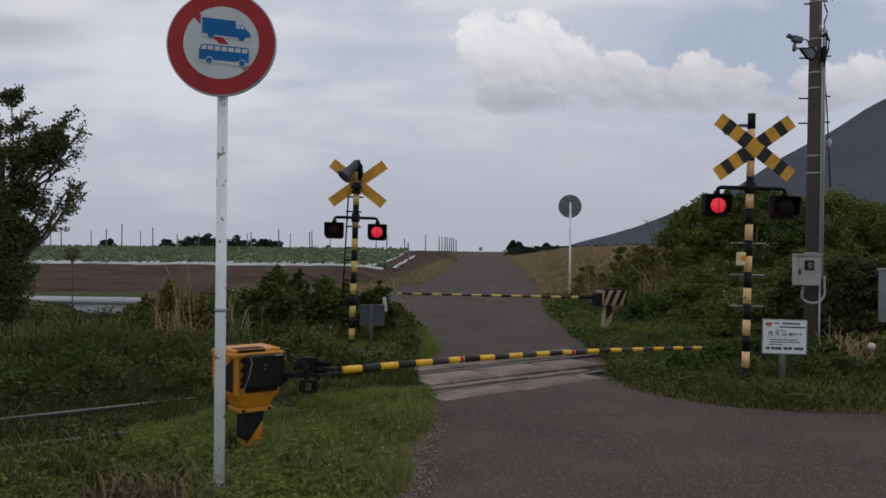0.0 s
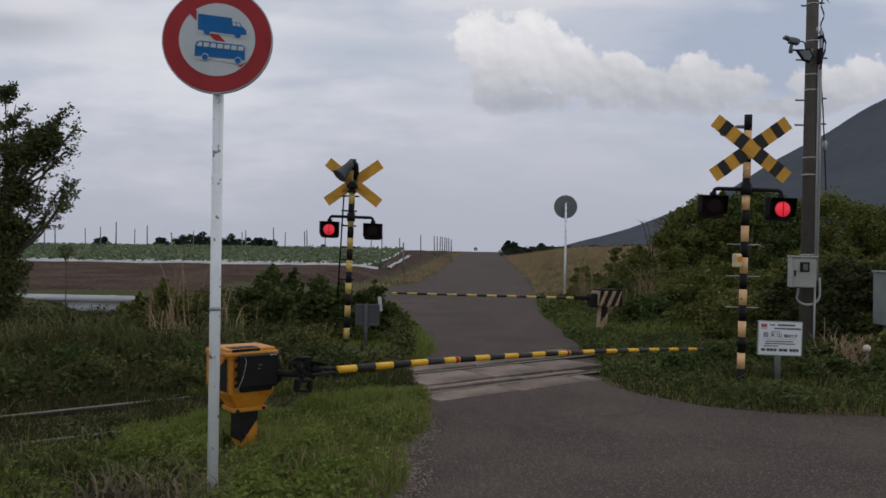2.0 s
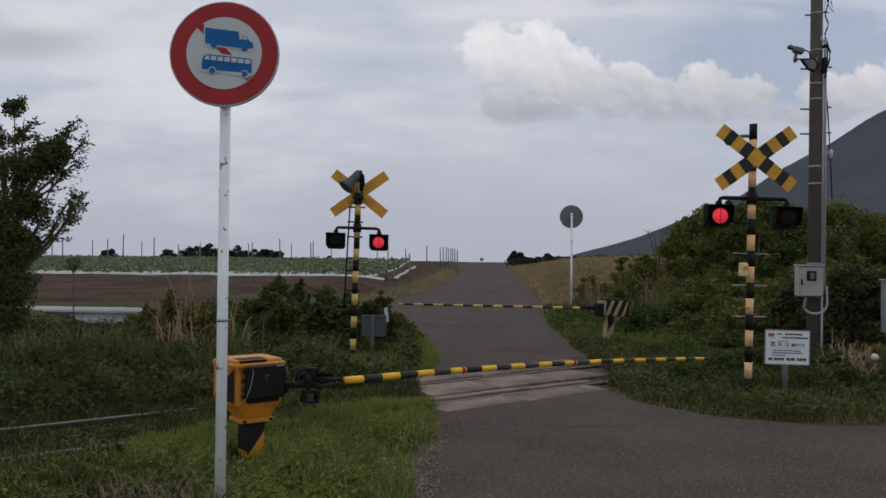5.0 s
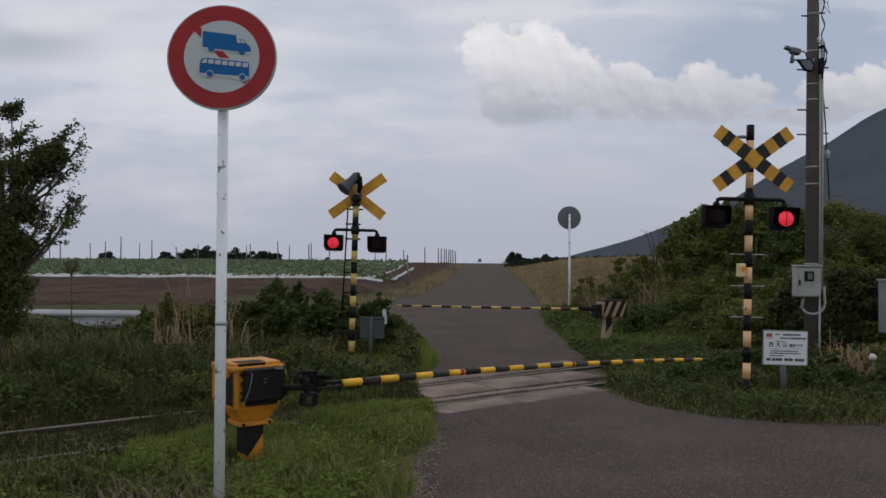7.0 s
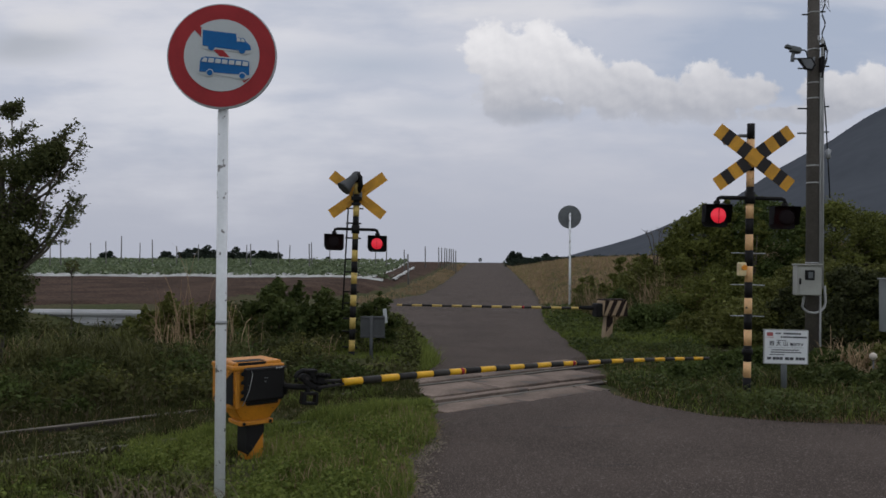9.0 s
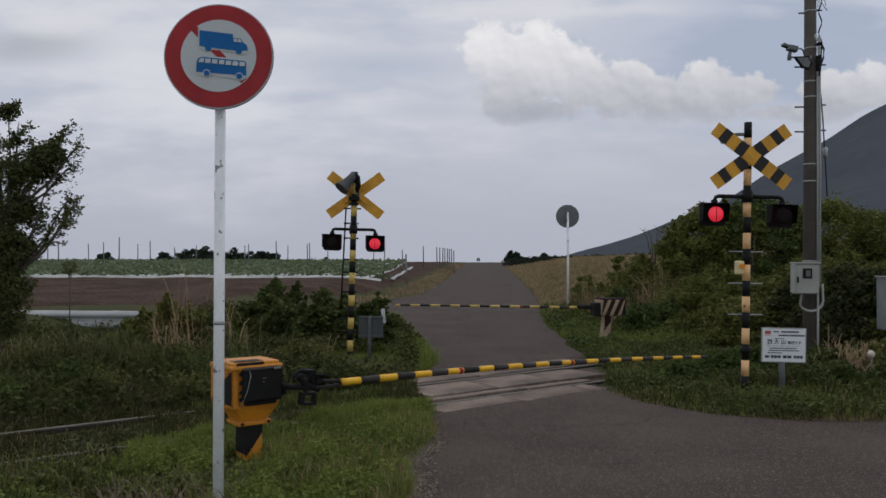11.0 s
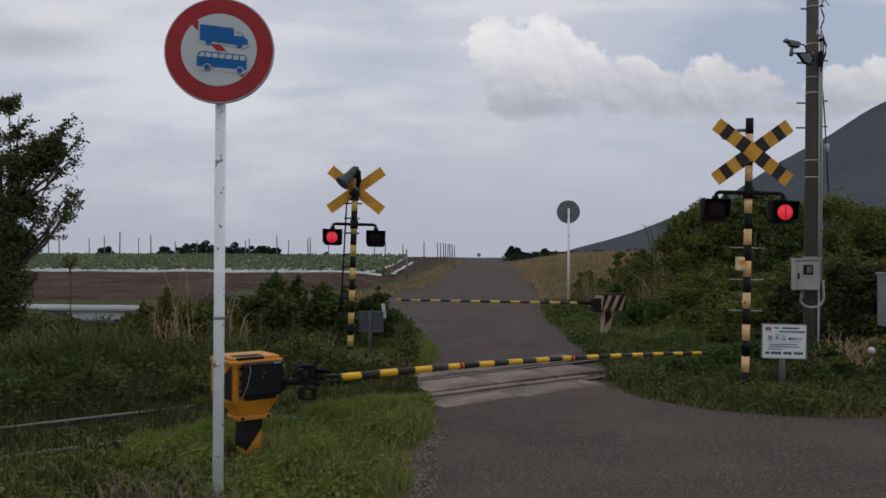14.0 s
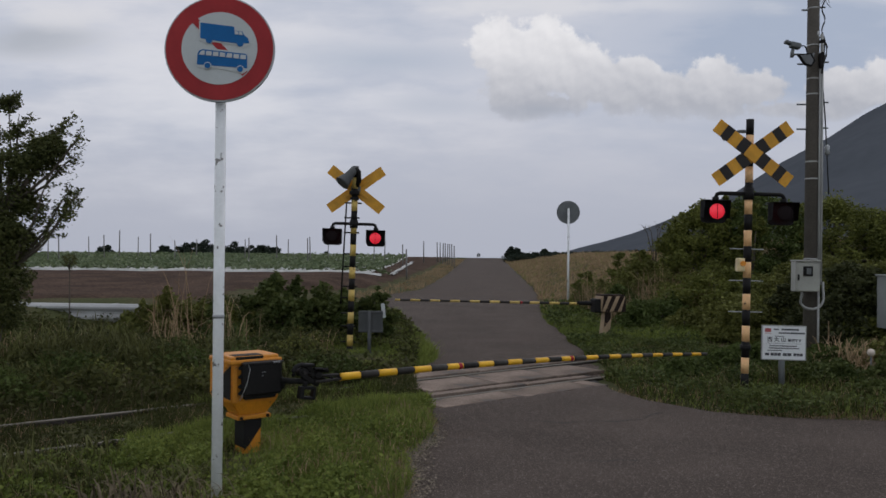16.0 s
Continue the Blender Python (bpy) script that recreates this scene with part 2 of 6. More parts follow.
def rod(bm, a, b, r0, r1=None, seg=12, mi=0):
    a, b = Vector(a), Vector(b)
    turn = (b - a).to_track_quat("Z", "Y").to_matrix().to_4x4()
    g = bmesh.ops.create_cone(bm, cap_ends=True, segments=seg, radius1=r0, radius2=r0 if r1 is None else r1, depth=(b - a).length,
                              matrix=Matrix.Translation((a + b) / 2) @ turn)
    for f in {f for v in g["verts"] for f in v.link_faces}:
        f.material_index = mi
        f.smooth = len(f.verts) == 4
    return bm


def tube(bm, pts, r0, r1=None, seg=8):
    """A round tube along points, tapering from r0 to r1."""
    r1 = r0 if r1 is None else r1
    pts = [Vector(p) for p in pts]
    rings = []
    for i, p in enumerate(pts):
        t = (pts[min(i + 1, len(pts) - 1)] - pts[max(i - 1, 0)]).normalized()
        q = t.to_track_quat("Z", "Y")
        r = r0 + (r1 - r0) * i / max(1, len(pts) - 1)
        rings.append([bm.verts.new(p + q @ Vector((r * math.cos(6.2832 * k / seg), r * math.sin(6.2832 * k / seg), 0))) for k in range(seg)])
    for a, b in zip(rings, rings[1:]):
        for k in range(seg):
            bm.faces.new((a[k], a[(k + 1) % seg], b[(k + 1) % seg], b[k])).smooth = True
    bm.faces.new(rings[0][::-1])
    bm.faces.new(rings[-1])
    return bm


def lathe(bm, profile, m, seg=24):
    """A turned body from (radius, height) pairs."""
    rings = [[bm.verts.new(m @ Vector((r * math.cos(6.2832 * k / seg), r * math.sin(6.2832 * k / seg), h))) for k in range(seg)] for r, h in profile]
    for a, b in zip(rings, rings[1:]):
        for k in range(seg):
            bm.faces.new((a[k], a[(k + 1) % seg], b[(k + 1) % seg], b[k])).smooth = True
    bm.faces.new(rings[0][::-1])
    bm.faces.new(rings[-1])
    return bm


def plate(bm, outline, y0, y1, mi=0):
    """A flat plate with the outline in x and z, from y0 to y1."""
    a = [bm.verts.new((x, y0, z)) for x, z in outline]
    b = [bm.verts.new((x, y1, z)) for x, z in outline]
    n = len(a)
    fs = [bm.faces.new(a), bm.faces.new(b[::-1])]
    fs += [bm.faces.new((a[(i + 1) % n], a[i], b[i], b[(i + 1) % n])) for i in range(n)]
    for f in fs:
        f.material_index = mi
    bmesh.ops.recalc_face_normals(bm, faces=fs)
    return bm


def circle(r, n=48, cx=0.0, cz=0.0):
    return [(cx + r * math.cos(6.28319 * k / n), cz + r * math.sin(6.28319 * k / n)) for k in range(n)]


def fast_mesh(name, verts, tris, mat, parent=None, smooth=False):
    me = bpy.data.meshes.new(name)
    verts, tris = np.asarray(verts, np.float32), np.asarray(tris, np.int32)
    me.vertices.add(len(verts))
    me.vertices.foreach_set("co", verts.ravel())
    me.loops.add(tris.size)
    me.loops.foreach_set("vertex_index", tris.ravel())
    me.polygons.add(len(tris))
    me.polygons.foreach_set("loop_start", np.arange(0, tris.size, 3, dtype=np.int32))
    me.polygons.foreach_set("use_smooth", np.full(len(tris), smooth))
    me.update(calc_edges=True)
    me.materials.append(mat)
    ob = new(name, me)
    ob.parent = parent
    return ob


rng = np.random.default_rng(7)


def blade_arrays(p, h, w, lean=0.35):
    """Bent, tapered blades of grass at the points p, h high and w wide."""
    n = len(p)
    a = rng.uniform(0, 2 * np.pi, n)
    side = np.stack([np.cos(a), np.sin(a), np.zeros(n)], 1) * (w / 2)[:, None]
    b = rng.uniform(0, 2 * np.pi, n)
    k = np.abs(rng.normal(0, lean, n)) * h
    out = np.stack([np.cos(b) * k, np.sin(b) * k, np.zeros(n)], 1)
    up = np.zeros((n, 3))
    up[:, 2] = h
    mid = p + out * 0.35 + up * 0.58
    tip = p + out + up * np.sqrt(np.clip(1 - (k / h) ** 2 * 0.4, 0.3, 1))[:, None]
    v = np.stack([p - side, p + side, mid - side * 0.7, mid + side * 0.7, tip], 1).reshape(-1, 3)
    i = np.arange(n)[:, None] * 5
    t = np.concatenate([i + [0, 1, 3], i + [0, 3, 2], i + [2, 3, 4]], 1).reshape(-1, 3)
    return v, t


def arch_arrays(p, h, w, reach):
    """Long blades that rise and then arch over, in five steps."""
    n = len(p)
    a = rng.uniform(0, 2 * np.pi, n)
    way = np.stack([np.cos(a), np.sin(a), np.zeros(n)], 1)
    side = np.stack([-np.sin(a), np.cos(a), np.zeros(n)], 1)
    r = rng.uniform(0.3, 1.0, n) * reach
    rows = []
    for f, wide in ((0.0, 0.7), (0.3, 1.0), (0.55, 0.9), (0.8, 0.6)):
        c = p + way * (r * h * f ** 1.6)[:, None]
        c[:, 2] += h * (1.75 * f - 0.95 * f * f * np.minimum(r + 0.35, 1.2))
        rows += [c - side * (w * wide / 2)[:, None], c + side * (w * wide / 2)[:, None]]
    tip = p + way * (r * h)[:, None]
    tip[:, 2] += h * (1.75 - 0.95 * np.minimum(r + 0.35, 1.2)) * 0.98
    v = np.stack(rows + [tip], 1).reshape(-1, 3)
    i = np.arange(n)[:, None] * 9
    t = np.concatenate([i + k for k in ([0, 1, 3], [0, 3, 2], [2, 3, 5], [2, 5, 4], [4, 5, 7], [4, 7, 6], [6, 7, 8])], 1).reshape(-1, 3)
    return v, t


def leaf_arrays(p, size, droop=0.0):
    """Folded leaves, two triangles each, at the points p, turned at random."""
    n = len(p)
    d = rng.normal(0, 1, (n, 3))
    d[:, 2] = d[:, 2] * 0.6 - droop
    d /= np.linalg.norm(d, axis=1)[:, None]
    e = np.cross(d, rng.normal(0, 1, (n, 3)))
    e /= np.linalg.norm(e, axis=1)[:, None] + 1e-9
    s = (size * rng.uniform(0.6, 1.3, n))[:, None]
    v = np.stack([p - d * s * 0.5, p + e * s * 0.27, p + d * s * 0.5, p - e * s * 0.27 + np.cross(d, e) * s * 0.08], 1).reshape(-1, 3)
    i = np.arange(n)[:, None] * 4
    return v, np.concatenate([i + [0, 1, 2], i + [0, 2, 3]], 1).reshape(-1, 3)


# ---- the lie of the land ----
TRACK = Vector((0.790, 0.613, 0))  # the way the rails run
SQUARE = Vector((0.613, -0.790, 0))
ROAD_Y = (-60, 2.0, 4.6, 6.5, 7.2, 8.9, 10.9, 14.1, 18.5, 21, 24, 28, 36.7, 66, 95)
ROAD_L = (-3.0, -0.70, -0.24, -0.07, -0.08, -0.22, -0.10, -0.38, -1.05, -2.0, -2.2, -0.75, 0.10, 2.05, 4.2)
EDGE_Y = (-60, -1.6, -0.5, 0.1, 0.4, 6.05, 6.3, 6.7, 6.8, 7.05, 7.6, 8.15, 8.6, 9.5, 10.6, 13.1, 17.5, 22.9, 29, 66, 95)
EDGE_R = (3.2, 3.3, 4.6, 14, 45, 45, 14, 3.75, 2.98, 2.36, 2.0, 1.78, 1.74, 2.05, 2.05, 2.1, 2.26, 2.85, 3.35, 4.95, 6.9)


def step(a, b, t):
    t = np.clip((np.asarray(t, float) - a) / (b - a), 0, 1)
    return t * t * (3 - 2 * t)


def ripple(x, y):
    return 0.5 * np.sin(1.7 * x + 0.6 * y) * np.sin(0.9 * y - 0.4 * x) + 0.3 * np.sin(4.1 * x - 1.3) * np.sin(3.7 * y + 0.5) + 0.2 * np.sin(9 * x + 2 * y) * np.sin(8 * y)


def crest(y):
    """The road's height: flat over the line, then up to a crest and down to the sea."""
    up = 0.0145 * (np.sqrt((y - 22) ** 2 + 25) + (y - 22)) - 0.0145 * (np.sqrt((y - 66) ** 2 + 30) + (y - 66))
    return up - 0.09 * np.clip(y - 72, 0, 90)


def road_left(y):
    return np.interp(y, ROAD_Y, ROAD_L) + 0.05 * np.sin(3.1 * y) * np.sin(1.3 * y + 1)


def road_right(y):
    return np.interp(y, EDGE_Y, EDGE_R) + 0.05 * np.sin(2.7 * y + 2) * np.sin(1.1 * y)


def ground(x, y):
    x, y = np.asarray(x, float), np.asarray(y, float)
    n = 0.613 * x - 0.790 * y
    dl, dr = road_left(y) - x, x - road_right(y)
    off = np.maximum(dl, dr)
    z = crest(y) + 0.035 * ripple(x, y) * step(0.1, 0.8, off)
    z = z - 0.05 * step(0.15, -0.1, off)
    z = z + (0.02 * step(8.0, 11.0, -n) + 0.40 * step(13.6, 16.2, -n)) * step(0.5, 3.2, dl) * (1 - step(22, 66, y)) * step(-40, -12, -np.abs(y - 15))
    z = z - 0.045 * step(0.2, 0.8, dl) * step(1.5, 0.7, np.abs(n + 6.6)) - 0.10 * step(1.3, 2.2, dr) * step(1.5, 0.7, np.abs(n + 6.6))
    z = z + np.clip(1.50 - crest(y), 0, 2) * step(0.2, 4.6, dr) * step(14.5, 25, y) * step(110, 70, y)
    z = z + 1.15 * np.exp(-((x - 10.5) / 5.0) ** 2 - ((y - 18.5) / 4.2) ** 2) * step(0.5, 3, dr)
    z = z + 0.10 * step(2.2, 4.5, dr) * step(6, 7.5, y) * step(16, 12, y)
    return z


def put(x, y, dz=0.0):
    return Vector((x, y, float(ground(x, y)) + dz))


def spaced(lo, hi, fine, reach):
    """Grid lines: even within lo..hi, then ever wider out to reach."""
    g = list(np.arange(lo, hi, fine))
    s, a, b = fine, lo, hi
    while b < reach:
        s *= 1.22
        b += s
        g.append(b)
    s = fine
    while a > -reach:
        s *= 1.22
        a -= s
        g.insert(0, a)
    return np.array(g)


def sheet(name, xs, ys, zf, mat, keep=None):
    X, Y = np.meshgrid(xs, ys)
    v = np.stack([X, Y, zf(X, Y)], -1).reshape(-1, 3)
    i = (np.arange(len(ys) - 1)[:, None] * len(xs) + np.arange(len(xs) - 1)[None]).ravel()
    q = np.stack([i, i + 1, i + len(xs) + 1, i, i + len(xs) + 1, i + len(xs)], 1).reshape(-1, 3)
    return fast_mesh(name, v, q, mat, smooth=True)


land = sheet("ground", spaced(-14, 16, 0.22, 4300), spaced(2.0, 40, 0.25, 4300), ground, M["earth"])
tagged(land, "uneven grassy earth around the crossing", "ground", kind="structure")

road_y = np.concatenate([np.arange(-55, -4, 3.0), np.arange(-4, 2, 0.2), np.arange(2, 30, 0.08), np.arange(30, 92, 0.8)])
cols = np.concatenate([[0, 0.01], np.linspace(0.03, 0.97, 22), [0.99, 1]])
RL, RR = road_left(road_y), road_right(road_y)
rx = RL[:, None] + (RR - RL)[:, None] * cols[None]
ry = np.repeat(road_y[:, None], len(cols), 1)
rz = crest(ry) + 0.0025 * ripple(rx * 0.6, ry * 0.6) - 0.05 * (np.minimum(cols, 1 - cols)[None] < 0.005)
rz = rz - 0.045 * (np.abs(0.613 * rx - 0.790 * ry + 6.68) < 1.02) * (ry > 6.2)
ri = (np.arange(len(road_y) - 1)[:, None] * len(cols) + np.arange(len(cols) - 1)[None]).ravel()
rq = np.stack([ri, ri + 1, ri + len(cols) + 1, ri, ri + len(cols) + 1, ri + len(cols)], 1).reshape(-1, 3)
road = fast_mesh("road", np.stack([rx, ry, rz], -1).reshape(-1, 3), rq, M["asphalt"], smooth=True)
tagged(road, "worn grey asphalt lane running over the crossing", "road", kind="structure")

crack_pts = [(0.70, 6.62), (1.02, 6.52), (1.18, 6.60), (1.45, 6.60), (1.70, 6.70), (1.80, 6.88), (1.96, 7.02)]
bm = bmesh.new()
sides = []
for k, (x, y) in enumerate(crack_pts):
    w = 0.004 + 0.010 * (k % 2)
    sides.append([bm.verts.new((x, y - w, 0.010)), bm.verts.new((x, y + w, 0.010))])
for a, b in zip(sides, sides[1:]):
    bm.faces.new((a[0], b[0], b[1], a[1]))
part("crack", bm, M["groove"], road, "dark crack in the asphalt")

for pts in (((0.05, 5.95), (0.16, 5.90), (0.26, 5.93)), ((0.95, 5.35), (1.08, 5.30), (1.20, 5.36), (1.32, 5.33))):
    bm = bmesh.new()
    sides = [[bm.verts.new((x, y - 0.006, 0.0085)), bm.verts.new((x, y + 0.005, 0.0085))] for x, y in pts]
    for a, b in zip(sides, sides[1:]):
        bm.faces.new((a[0], b[0], b[1], a[1]))
    part("crack", bm, M["groove"], road, "dark crack in the asphalt")

sea = sheet("water", np.linspace(-4000, 4000, 9), np.linspace(180, 4400, 9), lambda x, y: x * 0 - 3.2, M["sea"])
tagged(sea, "pale flat sea below the horizon", "sea", kind="structure")

# ---- the sky: a dome of cloud that drifts ----
dome_v, dome_t = [], []
AZ, EL = np.radians(np.linspace(-80, 80, 41)), np.radians(np.linspace(-1.5, 62, 17))
for e in EL:
    for a in AZ:
        dome_v.append((4650 * math.cos(e) * math.sin(a), 4650 * math.cos(e) * math.cos(a), 4650 * math.sin(e)))
for j in range(len(EL) - 1):
    for i in range(len(AZ) - 1):
        k = j * len(AZ) + i
        dome_t += [(k, k + 1, k + len(AZ) + 1), (k, k + len(AZ) + 1, k + len(AZ))]


def cloud_material():
    m = bpy.data.materials.new("cloudy_sky")
    m.use_nodes = True
    m.cycles.emission_sampling = "NONE"
    n, l = m.node_tree.nodes, m.node_tree.links
    n.clear()

    def math_node(op, a, b=None, clamp=False):
        nd = n.new("ShaderNodeMath")
        nd.operation, nd.use_clamp = op, clamp
        for k, v in enumerate((a, b)):
            if v is None:
                continue
            if isinstance(v, (int, float)):
                nd.inputs[k].default_value = v
            else:
                l.new(v, nd.inputs[k])
        return nd.outputs[0]

    def ramp(v, a, b, lo=0.0, hi=1.0):
        nd = n.new("ShaderNodeMapRange")
        nd.interpolation_type = "SMOOTHSTEP"
        for k, s in zip(("From Min", "From Max", "To Min", "To Max"), (a, b, lo, hi)):
            nd.inputs[k].default_value = s
        l.new(v, nd.inputs["Value"])
        return nd.outputs[0]

    def noise_at(vec, scale, detail, stretch=(1, 1, 1), rough=0.55):
        mp, nd = n.new("ShaderNodeMapping"), n.new("ShaderNodeTexNoise")
        mp.inputs["Scale"].default_value = stretch
        nd.inputs["Scale"].default_value, nd.inputs["Detail"].default_value, nd.inputs["Roughness"].default_value = scale, detail, rough
        l.new(vec, mp.inputs["Vector"])
        l.new(mp.outputs[0], nd.inputs["Vector"])
        return nd.outputs["Fac"]

    def blend(fac, a, b):
        nd = n.new("ShaderNodeMix")
        nd.data_type = "RGBA"
        for k, v in ((0, fac), (6, a), (7, b)):
            if isinstance(v, tuple):
                nd.inputs[k].default_value = (*v, 1)
            else:
                l.new(v, nd.inputs[k])
        return nd.outputs[2]

    sep, com = n.new("ShaderNodeSeparateXYZ"), n.new("ShaderNodeCombineXYZ")
    l.new(n.new("ShaderNodeTexCoord").outputs["Object"], sep.inputs[0])
    ahead = math_node("MAXIMUM", sep.outputs[1], 400.0)
    u, v = math_node("DIVIDE", sep.outputs[0], ahead), math_node("DIVIDE", sep.outputs[2], ahead)
    l.new(u, com.inputs[0])
    l.new(v, com.inputs[1])
    uv = com.outputs[0]
    streak = noise_at(uv, 5.0, 7, (0.65, 2.0, 1))
    fine = noise_at(uv, 16.0, 5, (0.5, 2.2, 1))
    veil = math_node("ADD", math_node("MULTIPLY", streak, 0.75), math_node("MULTIPLY", fine, 0.25))
    base = blend(ramp(veil, 0.33, 0.64), (0.472, 0.512, 0.612), (0.655, 0.662, 0.722))
    low = blend(ramp(v, 0.0, 0.26), (0.425, 0.447, 0.527), base)

    def patch(cx, cy, a, b, soft):
        """A soft oval region of the sky with a ragged edge."""
        q, ln = n.new("ShaderNodeVectorMath"), n.new("ShaderNodeVectorMath")
        q.operation, ln.operation = "MULTIPLY_ADD", "LENGTH"
        q.inputs[1].default_value, q.inputs[2].default_value = (1 / a, 1 / b, 0), (-cx / a, -cy / b, 0)
        l.new(uv, q.inputs[0])
        l.new(q.outputs[0], ln.inputs[0])
        return ramp(math_node("ADD", math_node("SUBTRACT", 1.0, ln.outputs["Value"]), math_node("MULTIPLY", math_node("SUBTRACT", veil, 0.5), 3.0)), 0.0, soft)

    low = blend(patch(0.42, 0.255, 0.36, 0.120, 0.8), low, (0.385, 0.442, 0.560))
    low = blend(patch(-0.10, 0.245, 0.22, 0.035, 1.2), low, (0.430, 0.480, 0.580))
    low = blend(patch(-0.54, 0.270, 0.13, 0.035, 0.9), low, (0.440, 0.465, 0.525))
    low = blend(math_node("MULTIPLY", patch(-0.30, 0.180, 0.36, 0.13, 1.2), 0.75), low, (0.690, 0.702, 0.757))
    low = blend(math_node("MULTIPLY", patch(-0.02, 0.190, 0.10, 0.020, 1.1), 0.6), low, (0.455, 0.495, 0.585))
    low = blend(math_node("MULTIPLY", patch(0.13, 0.316, 0.26, 0.022, 0.9), 0.7), low, (0.70, 0.70, 0.735))
    low = blend(math_node("MULTIPLY", patch(-0.50, 0.298, 0.10, 0.022, 1.0), 0.7), low, (0.69, 0.69, 0.725))
    puff = noise_at(uv, 18.0, 9, rough=0.6)
    billow = noise_at(uv, 34.0, 7, rough=0.58)
    # heaps of cumulus: middle, half size
    heaps = ((0.055, 0.264, 0.040, 0.037), (0.108, 0.252, 0.066, 0.050), (0.150, 0.226, 0.058, 0.040), (0.070, 0.212, 0.044, 0.034), (0.112, 0.192, 0.068, 0.022), (0.228, 0.228, 0.036, 0.032),
             (0.212, 0.212, 0.066, 0.026), (0.275, 0.205, 0.062, 0.030), (0.330, 0.220, 0.045, 0.034), (0.372, 0.212, 0.050, 0.026), (0.300, 0.196, 0.105, 0.026),
             (0.492, 0.213, 0.050, 0.034), (0.545, 0.226, 0.040, 0.032), (0.430, 0.186, 0.092, 0.013))
    total = None
    for cx, cy, a, b in heaps:
        q, ln = n.new("ShaderNodeVectorMath"), n.new("ShaderNodeVectorMath")
        q.operation, ln.operation = "MULTIPLY_ADD", "LENGTH"
        q.inputs[1].default_value, q.inputs[2].default_value = (1 / a, 1 / b, 0), (-cx / a, -cy / b, 0)
        l.new(uv, q.inputs[0])
        l.new(q.outputs[0], ln.inputs[0])
        inside = math_node("SUBTRACT", 1.0, ln.outputs["Value"])
        total = inside if total is None else math_node("SMOOTH_MAX", total, inside)
        if total is not inside:
            total.node.inputs[2].default_value = 0.22
    shape = math_node("ADD", total, math_node("MULTIPLY", math_node("SUBTRACT", puff, 0.5), 1.9))
    shape = math_node("ADD", shape, math_node("MULTIPLY", math_node("SUBTRACT", billow, 0.5), 0.75))
    # the lit and the shaded sides of the billows
    shifted = n.new("ShaderNodeVectorMath")
    shifted.inputs[1].default_value = (0.004, 0.007, 0)
    l.new(uv, shifted.inputs[0])
    relief = math_node("SUBTRACT", noise_at(uv, 22.0, 5, rough=0.5), noise_at(shifted.outputs[0], 22.0, 5, rough=0.5))
    # crisp at the top, fading at the foot
    crisp = ramp(shape, -0.02, 0.24)
    fade = ramp(shape, -0.1, 0.9)
    high = ramp(v, 0.160, 0.200)
    alpha = math_node("ADD", math_node("MULTIPLY", crisp, high), math_node("MULTIPLY", fade, math_node("SUBTRACT", 1.0, high)), True)
    lit = math_node("ADD", ramp(v, 0.172, 0.290, 0.0, 0.88), math_node("MULTIPLY", relief, 0.9), True)
    cloud = blend(lit, (0.430, 0.445, 0.500), (0.82, 0.812, 0.835))
    colour = blend(alpha, low, cloud)
    colour = blend(math_node("MULTIPLY", patch(0.115, 0.185, 0.085, 0.017, 1.0), 0.75), colour, (0.370, 0.400, 0.470))
    em, out = n.new("ShaderNodeEmission"), n.new("ShaderNodeOutputMaterial")
    l.new(colour, em.inputs[0])
    em.inputs["Strength"].default_value = 1.0
    l.new(em.outputs[0], out.inputs[0])
    return m


sky_dome = fast_mesh("backdrop", dome_v, dome_t, cloud_material(), smooth=True)
tagged(sky_dome, "grey cloudy sky with a white cumulus cloud", "sky", kind="structure")

# ---- mountain and far land ----
MT_R = (0, 540, 636, 749, 877, 1131, 1201, 1315, 1343, 1500)
MT_H = (667, 391, 325, 261, 177, 71, 49, 19, 7, -20)
mv, mt = [(1649, 2000, 667)], []
rings, spokes = np.linspace(25, 1500, 60), 180
for r in rings:
    for k in range(spokes):
        a = 2 * math.pi * k / spokes
        x, y = 1649 + r * math.cos(a), 2000 + r * math.sin(a)
        bumps = noise.fractal(Vector((x * 0.006, y * 0.006, 3)), 1.0, 2.0, 5) * 3 + noise.noise(Vector((8 * math.cos(a), 8 * math.sin(a), r * 0.001))) * 3
        mv.append((x, y, float(np.interp(r, MT_R, MT_H)) + bumps * min(1, r / 300) * min(1, (1500 - r) / 300)))
for k in range(spokes):
    mt.append((0, 1 + k, 1 + (k + 1) % spokes))
    for j in range(len(rings) - 1):
        a, b = 1 + j * spokes + k, 1 + j * spokes + (k + 1) % spokes
        mt += [(a, a + spokes, b + spokes), (a, b + spokes, b)]
tagged(fast_mesh("mountain", mv, mt, M["mountain"], smooth=True), "dark forested cone of a volcano far away, haze put into its colour", "mountain", kind="structure")

